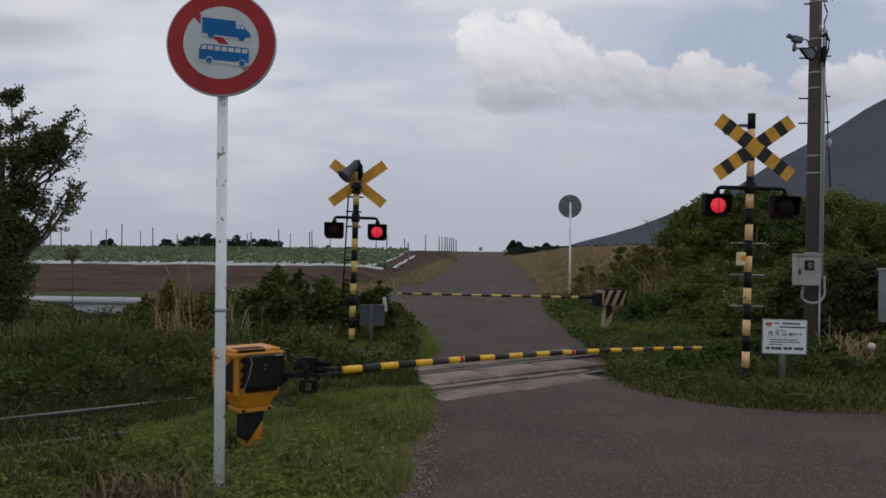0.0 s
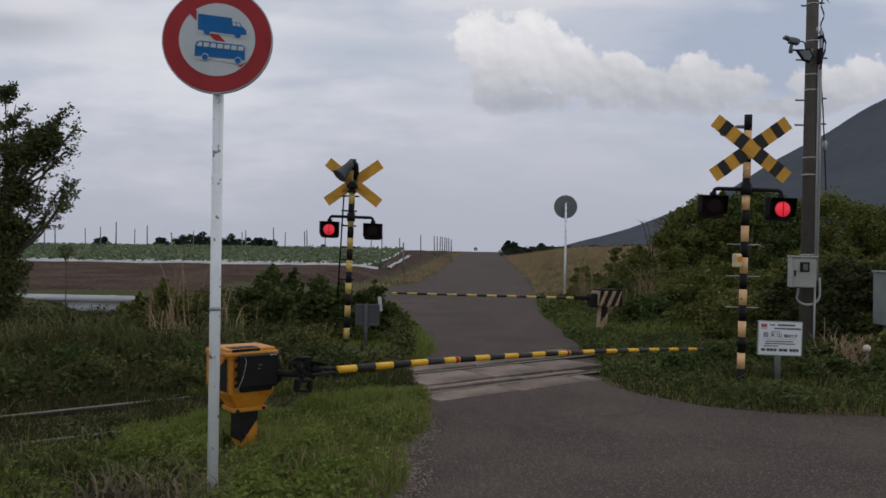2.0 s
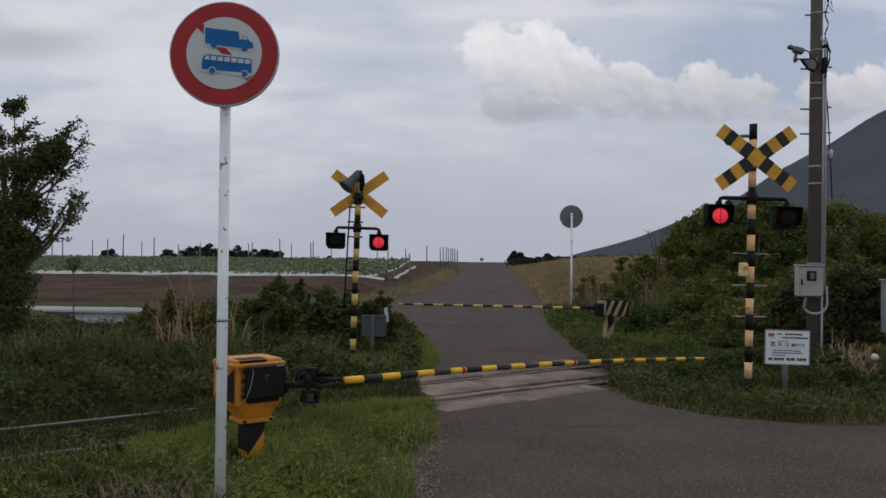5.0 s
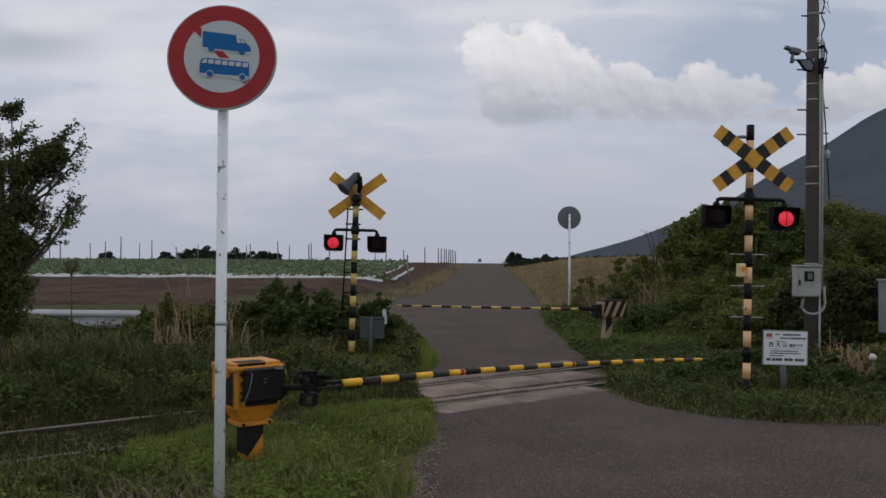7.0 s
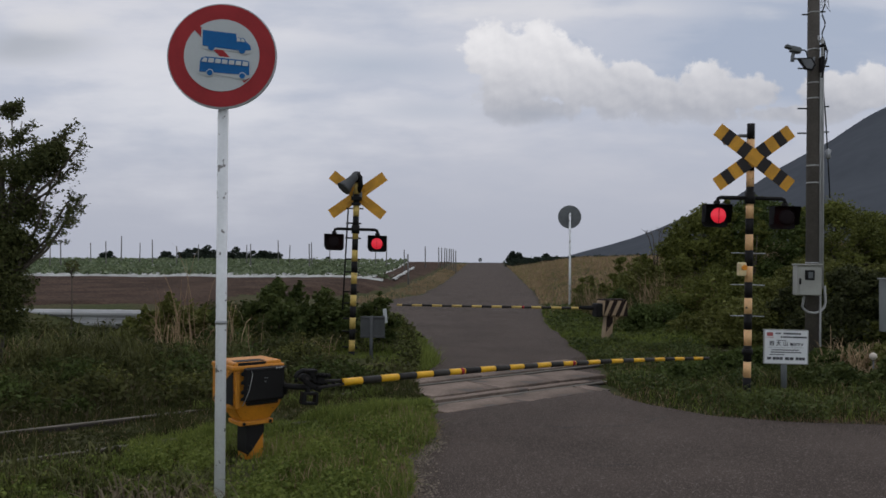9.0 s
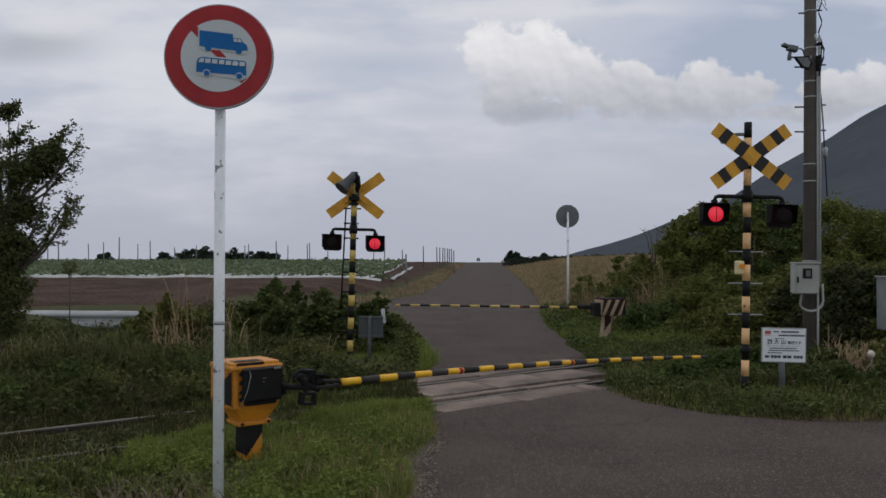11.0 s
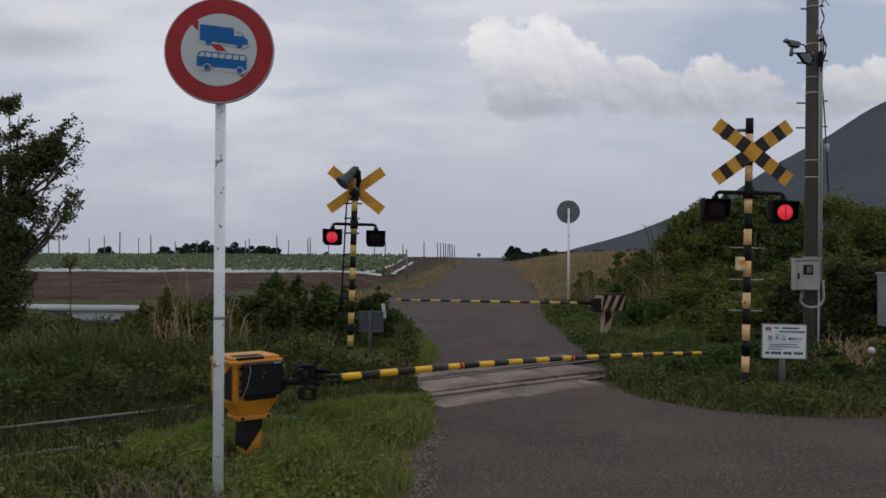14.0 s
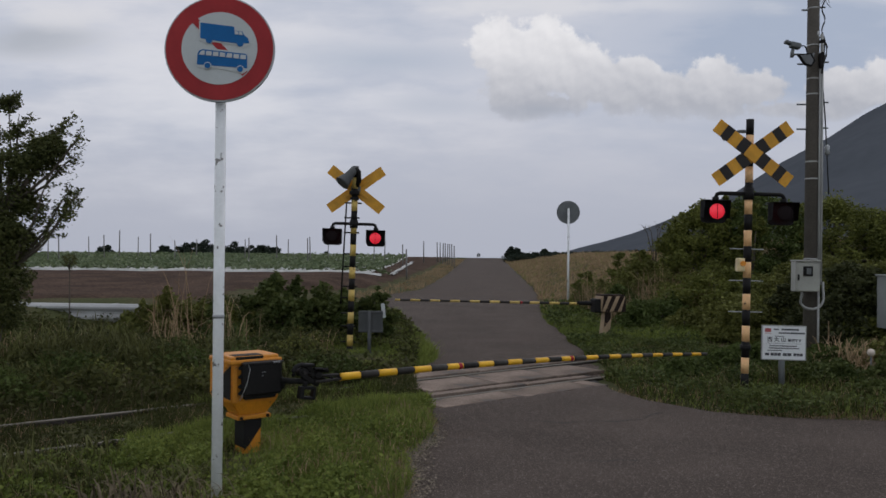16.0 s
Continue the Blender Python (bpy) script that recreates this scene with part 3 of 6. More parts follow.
# ---- the railway ----


def rail(offset, label):
    """A rail at its distance from the line through the origin, from far left to far right."""
    root = thing("rail", label, "rail", pose(0, 0, 0))
    c = -offset * SQUARE
    a, b = c - TRACK * 26, c + TRACK * 26
    side, top = bmesh.new(), bmesh.new()
    m = Matrix.Translation((a + b) / 2) @ Matrix.Rotation(math.atan2(TRACK.y, TRACK.x), 4, "Z")
    box(side, (0, 0, -0.075), (52, 0.018, 0.10), m, 0)
    box(side, (0, 0, -0.125), (52, 0.11, 0.02), m, 0)
    box(side, (0, 0, -0.030), (52, 0.050, 0.030), m, 0.006)
    box(top, (0, 0, -0.006), (52, 0.054, 0.012), m, 0.003)
    part("web", side, M["rail_side"], root)
    part("head", top, M["rail_top"], root)
    return root


rail(6.07, "rusty rail with a worn bright head, sunk in grass")
rail(7.11, "rusty rail with a bright head, sunk in grass")

panels = thing("crossing_deck", "weathered concrete slabs between and beside the rails", "crossing deck", pose(0, 0, 0))
rot = Matrix.Rotation(math.atan2(TRACK.y, TRACK.x), 4, "Z")
BANDS = ((5.62, 5.995, 4.40, 6.62, 0.90), (6.150, 6.300, 4.68, 6.95, 1.14), (6.365, 6.975, 4.82, 7.42, 0.96), (7.180, 7.75, 5.25, 8.15, 0.98))

def slab(length, width):
    """A concrete slab with chipped, uneven edges."""
    half = [(-0.5, -0.5), (-0.25, -0.5), (0.05, -0.5), (0.3, -0.5), (0.5, -0.5), (0.5, 0.0), (0.5, 0.5), (0.2, 0.5), (-0.1, 0.5), (-0.3, 0.5), (-0.5, 0.5), (-0.5, 0.0)]
    out = [(px * length + random.uniform(-0.012, 0.012), py * width - math.copysign(random.uniform(0, 0.022), py)) for px, py in half]
    bm = bmesh.new()
    rings = [[bm.verts.new((px * k, py * k, pz)) for px, py in out] for k, pz in ((1.0, -0.045), (1.0, 0.037), (0.985, 0.045))]
    for a, b in zip(rings, rings[1:]):
        for k in range(len(out)):
            bm.faces.new((a[k], a[(k + 1) % len(out)], b[(k + 1) % len(out)], b[k]))
    bm.faces.new(rings[-1])
    return bm


for lo, hi, s, ends, size in BANDS:
    while s < ends - 0.2:
        ln = min(size * random.uniform(0.85, 1.15), ends - s)
        mid = -SQUARE * (lo + hi) / 2 + TRACK * (s + ln / 2) + Vector((0, 0, -0.036 + random.uniform(-0.006, 0.004)))
        part("slab", slab(ln - 0.010, hi - lo), M["concrete"], panels, m=Matrix.Translation(mid) @ rot @ pose(0, 0, 0, random.uniform(-0.5, 0.5), random.uniform(-0.3, 0.3), random.uniform(-0.4, 0.4)))
        s += ln
bm = bmesh.new()
corners = [-SQUARE * n + TRACK * s for n, s in ((5.66, 4.42), (5.66, 6.62), (7.70, 8.05), (7.70, 5.35))]
plan = [bm.verts.new(c + Vector((0, 0, h))) for h in (-0.020, -0.08) for c in corners]
bm.faces.new(plan[:4])
bm.faces.new(plan[7:3:-1])
for k in range(4):
    bm.faces.new((plan[k], plan[k + 4], plan[(k + 1) % 4 + 4], plan[(k + 1) % 4]))
part("bed", bm, M["groove"], panels, "dark flangeways along the rails")

# ---- signs ----


def round_face(root, y, front):
    """A round plate of 60 cm with its rim; front carries the ban on lorries and buses."""
    part("rim", plate(bmesh.new(), circle(0.300, 64), y + 0.004, y + 0.024), M["steel" if front else "dull_grey"], root)
    if not front:
        part("back_plate", plate(bmesh.new(), circle(0.292, 64), y - 0.006, y + 0.004), M["dull_grey"], root, "dull grey back of the sign")
        return
    part("red_ring", plate(bmesh.new(), circle(0.292, 64), y - 0.001, y + 0.004), M["red"], root, "faded red border")
    part("white_field", plate(bmesh.new(), circle(0.206, 64), y - 0.004, y - 0.001), M["sheet_white"], root, "white field")
    bm = plate(bmesh.new(), [(-0.206, -0.019), (0.206, -0.019), (0.206, 0.019), (-0.206, 0.019)], y - 0.0065, y - 0.004)
    part("slash", bm, M["red"], root, "diagonal red bar", Matrix.Translation((0, 0, 0.008)) @ Matrix.Rotation(radians(41.5), 4, "Y"))
    body = [(-0.119, 0.132), (0.066, 0.129), (0.070, 0.107), (0.111, 0.108), (0.128, 0.086), (0.150, 0.071), (0.157, 0.044), (0.090, 0.036), (-0.037, 0.039), (-0.109, 0.043)]
    lorry = plate(bmesh.new(), body, y - 0.0100, y - 0.0080)
    for cx in (-0.060, 0.109):
        plate(lorry, circle(0.018, 20, cx, 0.037), y - 0.0105, y - 0.0081)
    lorry = part("lorry_picture", lorry, M["blue"], root, "blue lorry picture")
    part("white_edge", plate(bmesh.new(), [(-0.127, 0.140), (0.074, 0.137), (0.078, 0.115), (0.115, 0.116), (0.136, 0.090), (0.158, 0.076), (0.165, 0.036), (0.12, 0.012), (0.09, 0.026), (-0.036, 0.030), (-0.06, 0.013), (-0.117, 0.035)], y - 0.0078, y - 0.0068), M["sheet_white"], lorry)
    for win in ([(0.073, 0.104), (0.092, 0.103), (0.094, 0.085), (0.075, 0.086)], [(0.097, 0.104), (0.109, 0.104), (0.121, 0.086), (0.098, 0.086)]):
        part("window", plate(bmesh.new(), win, y - 0.0135, y - 0.0116), M["sheet_white"], lorry)
    bus = plate(bmesh.new(), [(-0.087, -0.018), (0.143, -0.018), (0.155, -0.024), (0.164, -0.099), (-0.109, -0.106), (-0.113, -0.047), (-0.106, -0.027)], y - 0.0100, y - 0.0080)
    bus = part("bus_picture", bus, M["blue"], root, "blue bus picture")
    part("white_edge", plate(bmesh.new(), [(-0.090, -0.009), (0.146, -0.009), (0.163, -0.018), (0.172, -0.107), (0.140, -0.132), (0.112, -0.126), (-0.03, -0.114), (-0.05, -0.132), (-0.117, -0.115), (-0.121, -0.047), (-0.112, -0.021)], y - 0.0078, y - 0.0068), M["sheet_white"], bus)
    for k in range(7):
        x0 = -0.105 + k * 0.0375
        part("window", plate(bmesh.new(), [(x0, -0.050), (x0 + 0.030, -0.050), (x0 + 0.030, -0.026), (x0 + (0.014 if k == 0 else 0.001), -0.026)], y - 0.0135, y - 0.0116), M["sheet_white"], bus)
    for cx in (-0.051, 0.127):
        part("wheel_arch", plate(bmesh.new(), circle(0.020, 20, cx, -0.107), y - 0.0125, y - 0.0116), M["sheet_white"], bus)
        part("wheel", plate(bmesh.new(), circle(0.016, 20, cx, -0.108), y - 0.0140, y - 0.0126), M["blue"], bus)


def ban_sign(x, y, z0, centre, front, tilt, label, name):
    root = thing(name, label, "road sign", pose(x, y, z0, *tilt))
    h = centre - z0
    bm = bmesh.new()
    rod(bm, (0, 0, -0.25), (0, 0, h + (-0.20 if front else 0.10)), 0.0300, 0.0295, 20)
    pole = part("pole", bm, M["white"], root, "white painted steel pole with chipped paint")
    if front:
        part("collar", rod(bmesh.new(), (0, 0, h - 1.49), (0, 0, h - 1.47), 0.0325, None, 20), M["steel"], pole, "scuffed grey band")
    for dz in (0.1, -0.1):
        part("bracket", box(bmesh.new(), (0, -0.006 if front else 0.0, h + dz), (0.12, 0.05, 0.03)), M["dull_grey"], pole)
    disc = new("disc")
    disc.parent = root
    disc.matrix_basis = pose(0, -0.046 if front else 0.046, h, -5.5 if front else 0, 5.0 if front else 0, 0)
    round_face(disc, 0, front)
    return root


ban_sign(-1.237, 4.46, 0.0, 2.492, True, (0, 0.05, 3), "round red-bordered sign banning lorries and buses on a white pole", "no_trucks_sign")
ban_sign(3.275, 20.7, 0.0, 2.525, False, (0, 0, 0), "grey back of a round road sign on a slim white pole", "round_sign")
ban_sign(5.98, 130.0, -4.0, 1.62, False, (0, 0, 0), "tiny dark round sign beyond the crest of the road", "round_sign")

# ---- crossing signals ----
LENSES = []


def lamp(root, x, z, first):
    """A black lamp: backboard with rounded foot, hood, a round lens that turns its lit face to the road and away."""
    w, h, r = 0.132, 0.115, 0.045
    foot = [(w - r + r * math.sin(a), -h + r - r * math.cos(a)) for a in np.linspace(0, 1.57, 6)]
    out = [(w, h)] + [(-w, h)] + [(-px, pz) for px, pz in foot[::-1]] + foot
    bm = plate(bmesh.new(), out, 0.055, 0.075)
    holder = part("lamp", bm, M["lamp_black"], root, "black signal lamp with a hood and round red lens", Matrix.Translation((x, 0, z)))
    hood = bmesh.new()
    rim = out[2:] + out[:1]  # foot and sides, up to the top corners
    rim = [(-w, h)] + rim
    near_edge = [hood.verts.new((px, -0.030 - 0.045 * (pz + h) / (2 * h), pz)) for px, pz in rim]
    back_edge = [hood.verts.new((px, 0.056, pz)) for px, pz in rim]
    for k in range(len(rim)):
        j = (k + 1) % len(rim)
        if (rim[k][1] + rim[j][1]) / 2 > -h * 0.55:
            hood.faces.new((near_edge[k], near_edge[j], back_edge[j], back_edge[k]))
    for v in [v for v in hood.verts if not v.link_faces]:
        hood.verts.remove(v)
    bmesh.ops.solidify(hood, geom=hood.faces[:], thickness=0.004)
    part("hood", hood, M["lamp_black"], holder)
    body = lathe(bmesh.new(), [(0.10, 0.075), (0.095, 0.12), (0.06, 0.16), (0.02, 0.17)], Matrix.Rotation(radians(-90), 4, "X"), 20)
    part("casing", body, M["lamp_black"], holder)
    lens = bmesh.new()
    prof = [(0.020, -0.020), (0.055, -0.016), (0.078, -0.006), (0.082, 0.0), (0.078, 0.006), (0.055, 0.012), (0.02, 0.014)]
    lathe(lens, prof, Matrix.Rotation(radians(-90), 4, "X"), 28)
    for f in lens.faces:
        f.material_index = 1 if f.calc_center_median().y > -0.0035 else 0
    box(lens, (0.0, -0.021, 0.0), (0.006, 0.004, 0.15), None, 0, 1)
    lens = part("lens", lens, [M["lens_on"], M["lens_off"]], holder, "round red signal lens")
    lens.matrix_basis = pose(0, -0.04, 0)
    LENSES.append((lens, first))


def signal(x, y, z0, top, lean, bands, paint, label, cross, bar, lamps, front):
    root = thing("crossing_signal", label, "crossing signal", pose(x, y, z0, 0, lean, 0))
    count, size, dark_first, r = bands
    mast = part("mast", rod(bmesh.new(), (0, 0, -0.15), (0, 0, top - 0.01), r - 0.004, None, 20), M["black"], root, "tubular steel mast")
    for k in range(count):
        z1 = top - k * size
        part("stripe", rod(bmesh.new(), (0, 0, z1 - size), (0, 0, z1), r, None, 24), M["black" if (k % 2 == 0) == dark_first else paint], mast)
    # crossed boards
    for s in (1, -1):
        m = Matrix.Translation((cross[0], (-0.075 if front else 0.075) + (-0.012 if s > 0 else 0), cross[1])) @ Matrix.Rotation(radians(37.0 * s), 4, "Y")
        board = part("crossbuck_board", box(bmesh.new(), (0, 0, 0), (0.94, 0.008, 0.145), None, 0.003), M["board_yellow"], root, "yellow board" if not front else "yellow and dark striped board", m)
        if front:
            for a, b in ((0.075, 0.175), (0.285, 0.375)):
                for t in (1, -1):
                    part("dark_stripe", box(bmesh.new(), (t * (a + b) / 2, -0.0055, 0), (b - a, 0.003, 0.146), None, 0), M["board_dark"], board)
        else:
            part("stiffener", box(bmesh.new(), (0, -0.012, 0), (0.40, 0.014, 0.03), None, 0.003), M["board_yellow"], board)
    part("clamp", box(bmesh.new(), (cross[0], -0.045 if front else 0.045, cross[1]), (0.13, 0.06, 0.10), None, 0.01), M["dull_grey"], mast)
    # the bar that carries the lamps
    for s, (lx, lz) in zip((-1, 1), lamps):
        pts = [(0, 0, bar), (lx - s * 0.04, 0, bar), (lx - s * 0.01, 0, bar - 0.012), (lx, 0, bar - 0.04), (lx, 0.02, lz + 0.11)]
        arm = part("lamp_arm", tube(bmesh.new(), pts, 0.021), M["black"], root)
        part("socket", rod(bmesh.new(), (lx, 0.01, lz + 0.10), (lx, 0.01, lz + 0.15), 0.034), M["black"], arm)
        lamp(root, lx, lz, s)
    part("bar_collar", rod(bmesh.new(), (0, 0, bar - 0.06), (0, 0, bar + 0.06), r + 0.014, None, 20), M["black"], mast)
    return root, mast


right, right_mast = signal(3.108, 8.2, 0.02, 2.765, 1.0, (17, 0.1626, True, 0.039), "peach",
                           "crossing signal mast in faded orange and black with crossed striped boards", (0.004, 2.405), 2.00, ((-0.335, 1.812), (0.362, 1.806)), True)
left, left_mast = signal(-1.292, 11.3, -0.08, 2.70, 1.45, (17, 0.1585, True, 0.043), "mast_yellow",
                         "crossing signal mast in yellow and black seen with plain board backs", (0.008, 2.375), 1.885, ((-0.300, 1.695), (0.312, 1.690)), False)

for z in (1.435, 1.11, 0.79):
    part("step_rod", rod(bmesh.new(), (-0.175, 0.02, z), (0.175, 0.02, z), 0.005), M["steel"], right_mast)
part("foot_clamp", rod(bmesh.new(), (0, 0, 0.400), (0, 0, 0.455), 0.052, None, 20), M["black"], right_mast)
cover = part("push_button_box", box(bmesh.new(), (-0.080, -0.02, 1.27), (0.080, 0.08, 0.14), None, 0.015), M["cream_yellow"], right_mast, "small cream emergency button box with an amber button")
part("button", rod(bmesh.new(), (-0.068, -0.06, 1.285), (-0.068, -0.078, 1.285), 0.027), M["orange"], cover)
bm = lathe(bmesh.new(), [(0.062, -0.10), (0.052, -0.06), (0.034, -0.02), (0.030, 0.05), (0.012, 0.06)], pose(-0.150, 0.07, 2.625, -10, 80, 0), 20)
part("loudspeaker", bm, M["dull_grey"], right_mast, "small grey horn loudspeaker")
part("speaker_arm", tube(bmesh.new(), [(0, 0, 2.64), (-0.10, 0.03, 2.645), (-0.15, 0.06, 2.63)], 0.018), M["dull_grey"], right_mast)

bm = lathe(bmesh.new(), [(0.108, -0.20), (0.100, -0.17), (0.070, -0.07), (0.060, 0.0), (0.058, 0.09), (0.03, 0.115)], pose(-0.055, -0.08, 2.585, -22, 38, 0), 28)
part("loudspeaker", bm, M["board_back"], left_mast, "dark grey horn loudspeaker")
part("speaker_neck", tube(bmesh.new(), [(0.02, 0, 2.42), (0.055, -0.03, 2.50), (0.045, -0.06, 2.62), (0.0, -0.07, 2.66)], 0.038), M["black"], left_mast)
bm = box(box(bmesh.new(), (0.0, -0.02, 2.32), (0.14, 0.12, 0.05)), (0.0, -0.02, 2.24), (0.12, 0.11, 0.035))
part("bracket", bm, M["black"], left_mast)
part("ladder_rail", rod(bmesh.new(), (-0.150, 0.02, 0.75), (-0.115, 0.02, 2.18), 0.011), M["black"], left_mast)
for z in (2.18, 1.97, 1.76, 1.46, 1.28, 1.00, 0.84, 0.62, 0.44, 0.22):
    part("step_rod", rod(bmesh.new(), (-0.14, 0.015, z), (0.075 if z != 2.18 else 0.10, 0.015, z), 0.011), M["black"], left_mast)

# ---- barriers ----


def stripes_on(root, a, way, length, sag, step_len, r0, r1, skip=(), paint="bar_yellow"):
    """A tapering, slightly drooping pole in yellow and black sleeves."""
    def at(s):
        return Vector(a) + way * s + Vector((0, 0, -sag * s * s))
    s, k = 0.0, 0
    arm = part("arm", tube(bmesh.new(), [at(length * i / 24) for i in range(25)], r0 * 0.9, r1 * 0.9), M["bar_black"], root, "long striped barrier pole")
    while s < length - 0.02:
        e = min(s + step_len, length)
        q0, q1 = r0 + (r1 - r0) * s / length, r0 + (r1 - r0) * e / length
        part("stripe", tube(bmesh.new(), [at(s + (e - s) * i / 3) for i in range(4)], q0, q1, 14), M[paint if k % 2 == 0 else "bar_black"], arm)
        if k in skip:
            part("reflector", tube(bmesh.new(), [at(e - 0.045), at(e - 0.012)], q1 + 0.002, q1 + 0.002, 14), M["red"], arm, "red reflector tape")
        s, k = e, k + 1
    return arm


near = thing("barrier_machine", "yellow barrier machine with black panels, its striped pole lowered", "level crossing barrier", pose(-1.34, 5.60, -0.095, 0, 0, 37.8))
bm = bmesh.new()
box(bm, (0, 0, 0.10), (0.124, 0.15, 0.62), None, 0.008)
part("pedestal", bm, M["yellow"], near, "yellow steel pedestal")
part("black_band", plate(bmesh.new(), [(-0.063, 0.105), (-0.063, 0.33), (0.063, 0.33), (0.063, 0.262), (0.02, 0.205), (-0.02, 0.150)], -0.0785, -0.0765), M["black"], near)
part("black_band", box(bmesh.new(), (-0.0635, 0, 0.225), (0.003, 0.152, 0.20), None, 0), M["black"], near)
bm = bmesh.new()
vs = []
for w, d, z in ((0.105, 0.085, 0.352), (0.112, 0.090, 0.375), (0.172, 0.115, 0.455), (0.172, 0.115, 0.715)):
    back = 0.12 if z < 0.4 else 0.27
    vs.append([bm.verts.new((sx * w, back if sy > 0 else -d, z)) for sx, sy in ((-1, -1), (1, -1), (1, 1), (-1, 1))])
bm.faces.new(vs[0][::-1])
bm.faces.new(vs[-1])
for a, b in zip(vs, vs[1:]):
    for k in range(4):
        bm.faces.new((a[k], a[(k + 1) % 4], b[(k + 1) % 4], b[k]))
bmesh.ops.bevel(bm, geom=bm.edges[:], offset=0.008, segments=2, affect="EDGES")
part("body", bm, M["yellow"], near, "yellow sheet steel case")
part("flange", box(bmesh.new(), (0, 0, 0.338), (0.245, 0.205, 0.030), None, 0.006), M["yellow"], near, "yellow bolted flange")
part("front_frame", box(bmesh.new(), (-0.150, -0.119, 0.585), (0.036, 0.010, 0.270), None, 0.003), M["yellow"], near)
part("front_frame", box(bmesh.new(), (0.0, -0.119, 0.716), (0.330, 0.010, 0.016), None, 0.003), M["yellow"], near)
lid = part("lid", box(box(bmesh.new(), (0, 0.060, 0.722), (0.380, 0.390, 0.032), None, 0.012), (-0.004, 0.030, 0.744), (0.350, 0.300, 0.034), None, 0.014), M["yellow"], near, "yellow two-tier lid")
part("lid_mark", box(bmesh.new(), (-0.048, -0.1215, 0.744), (0.200, 0.004, 0.028), None, 0.001), M["black"], lid)
part("lid_mark", box(bmesh.new(), (-0.048, -0.060, 0.7625), (0.200, 0.100, 0.004), None, 0.001), M["black"], lid)
part("side_lug", rod(bmesh.new(), (-0.186, -0.06, 0.690), (-0.200, -0.06, 0.690), 0.014), M["yellow"], lid)
cover = part("drive_cover", box(bmesh.new(), (0.028, -0.150, 0.608), (0.285, 0.070, 0.232), None, 0.022), M["black"], near, "black drive cover on the front")
part("cover_foot", box(bmesh.new(), (0.020, -0.135, 0.482), (0.230, 0.040, 0.030), None, 0.012), M["black"], cover)
part("rear_gear", rod(bmesh.new(), (0.165, -0.150, 0.560), (0.185, -0.150, 0.560), 0.045, None, 20), M["black"], cover)
part("cover_rim", box(bmesh.new(), (0.028, -0.168, 0.716), (0.292, 0.050, 0.012), None, 0.004), M["board_dark"], cover)
for z in (0.685, 0.625, 0.560, 0.515):
    part("knob", rod(bmesh.new(), (-0.112, -0.125, z), (-0.128, -0.150, z), 0.013), M["black"], cover)
for x, z in ((0.020, 0.652), (0.035, 0.652), (0.020, 0.628)):
    part("label_mark", box(bmesh.new(), (x, -0.186, z), (0.011, 0.002, 0.007), None, 0), M["dull_grey"], cover)
part("cable", tube(bmesh.new(), [(-0.085, -0.180, 0.715), (-0.075, -0.192, 0.680), (-0.098, -0.192, 0.58), (-0.125, -0.175, 0.50), (-0.128, -0.150, 0.47)], 0.0022), M["pipe"], cover)
for x in (0.10, 0.118, 0.136):
    part("bolt", rod(bmesh.new(), (x, -0.192, 0.716), (x, -0.200, 0.716), 0.006), M["steel"], cover)
part("side_mark", plate(bmesh.new(), [(-0.25, 0.47), (-0.08, 0.60), (0.10, 0.70), (0.10, 0.47)], -0.002, 0.002), M["black"], near, "", Matrix.Translation((-0.1745, 0, 0)) @ Matrix.Rotation(radians(-90), 4, "Z"))
for x in (-0.08, 0.08):
    part("bolt", rod(bmesh.new(), (x * 1.2, -0.1025, 0.338), (x * 1.2, -0.112, 0.338), 0.011), M["black"], near)
holder = part("arm_holder", tube(bmesh.new(), [(0.16, -0.16, 0.582), (0.22, -0.22, 0.577), (0.33, -0.26, 0.570), (0.40, -0.262, 0.580)], 0.021, 0.018, 12), M["black"], near, "black arm holder with hinge and springs")
bend = [(0.270 + 0.062 * math.cos(a), -0.262, 0.640 + 0.050 * math.sin(a)) for a in np.linspace(-0.5, 3.6, 14)]
part("clamp_ring", tube(bmesh.new(), bend, 0.018, 0.015, 8), M["black"], holder)
part("bushing", rod(bmesh.new(), (0.275, -0.225, 0.640), (0.275, -0.300, 0.640), 0.030, None, 18), M["black"], holder)
part("pin", rod(bmesh.new(), (0.275, -0.300, 0.640), (0.275, -0.312, 0.640), 0.012, None, 12), M["board_dark"], holder)
for c, size, turn in (((0.315, -0.255, 0.686), (0.105, 0.060, 0.020), 4), ((0.340, -0.262, 0.578), (0.150, 0.030, 0.036), 30), ((0.345, -0.250, 0.640), (0.030, 0.060, 0.090), -14), ((0.420, -0.258, 0.640), (0.130, 0.026, 0.018), 9),
                      ((0.395, -0.266, 0.612), (0.050, 0.050, 0.050), 20), ((0.268, -0.262, 0.500), (0.034, 0.050, 0.085), 6), ((0.364, -0.262, 0.490), (0.022, 0.050, 0.085), 6), ((0.318, -0.262, 0.528), (0.110, 0.045, 0.022), 4),
                      ((0.318, -0.262, 0.458), (0.110, 0.045, 0.020), 7), ((0.300, -0.262, 0.548), (0.030, 0.034, 0.050), 0)):
    part("hinge_block", box(bmesh.new(), (0, 0, 0), size, None, 0.007), M["black"], holder, "", pose(*c, 0, turn, 0))
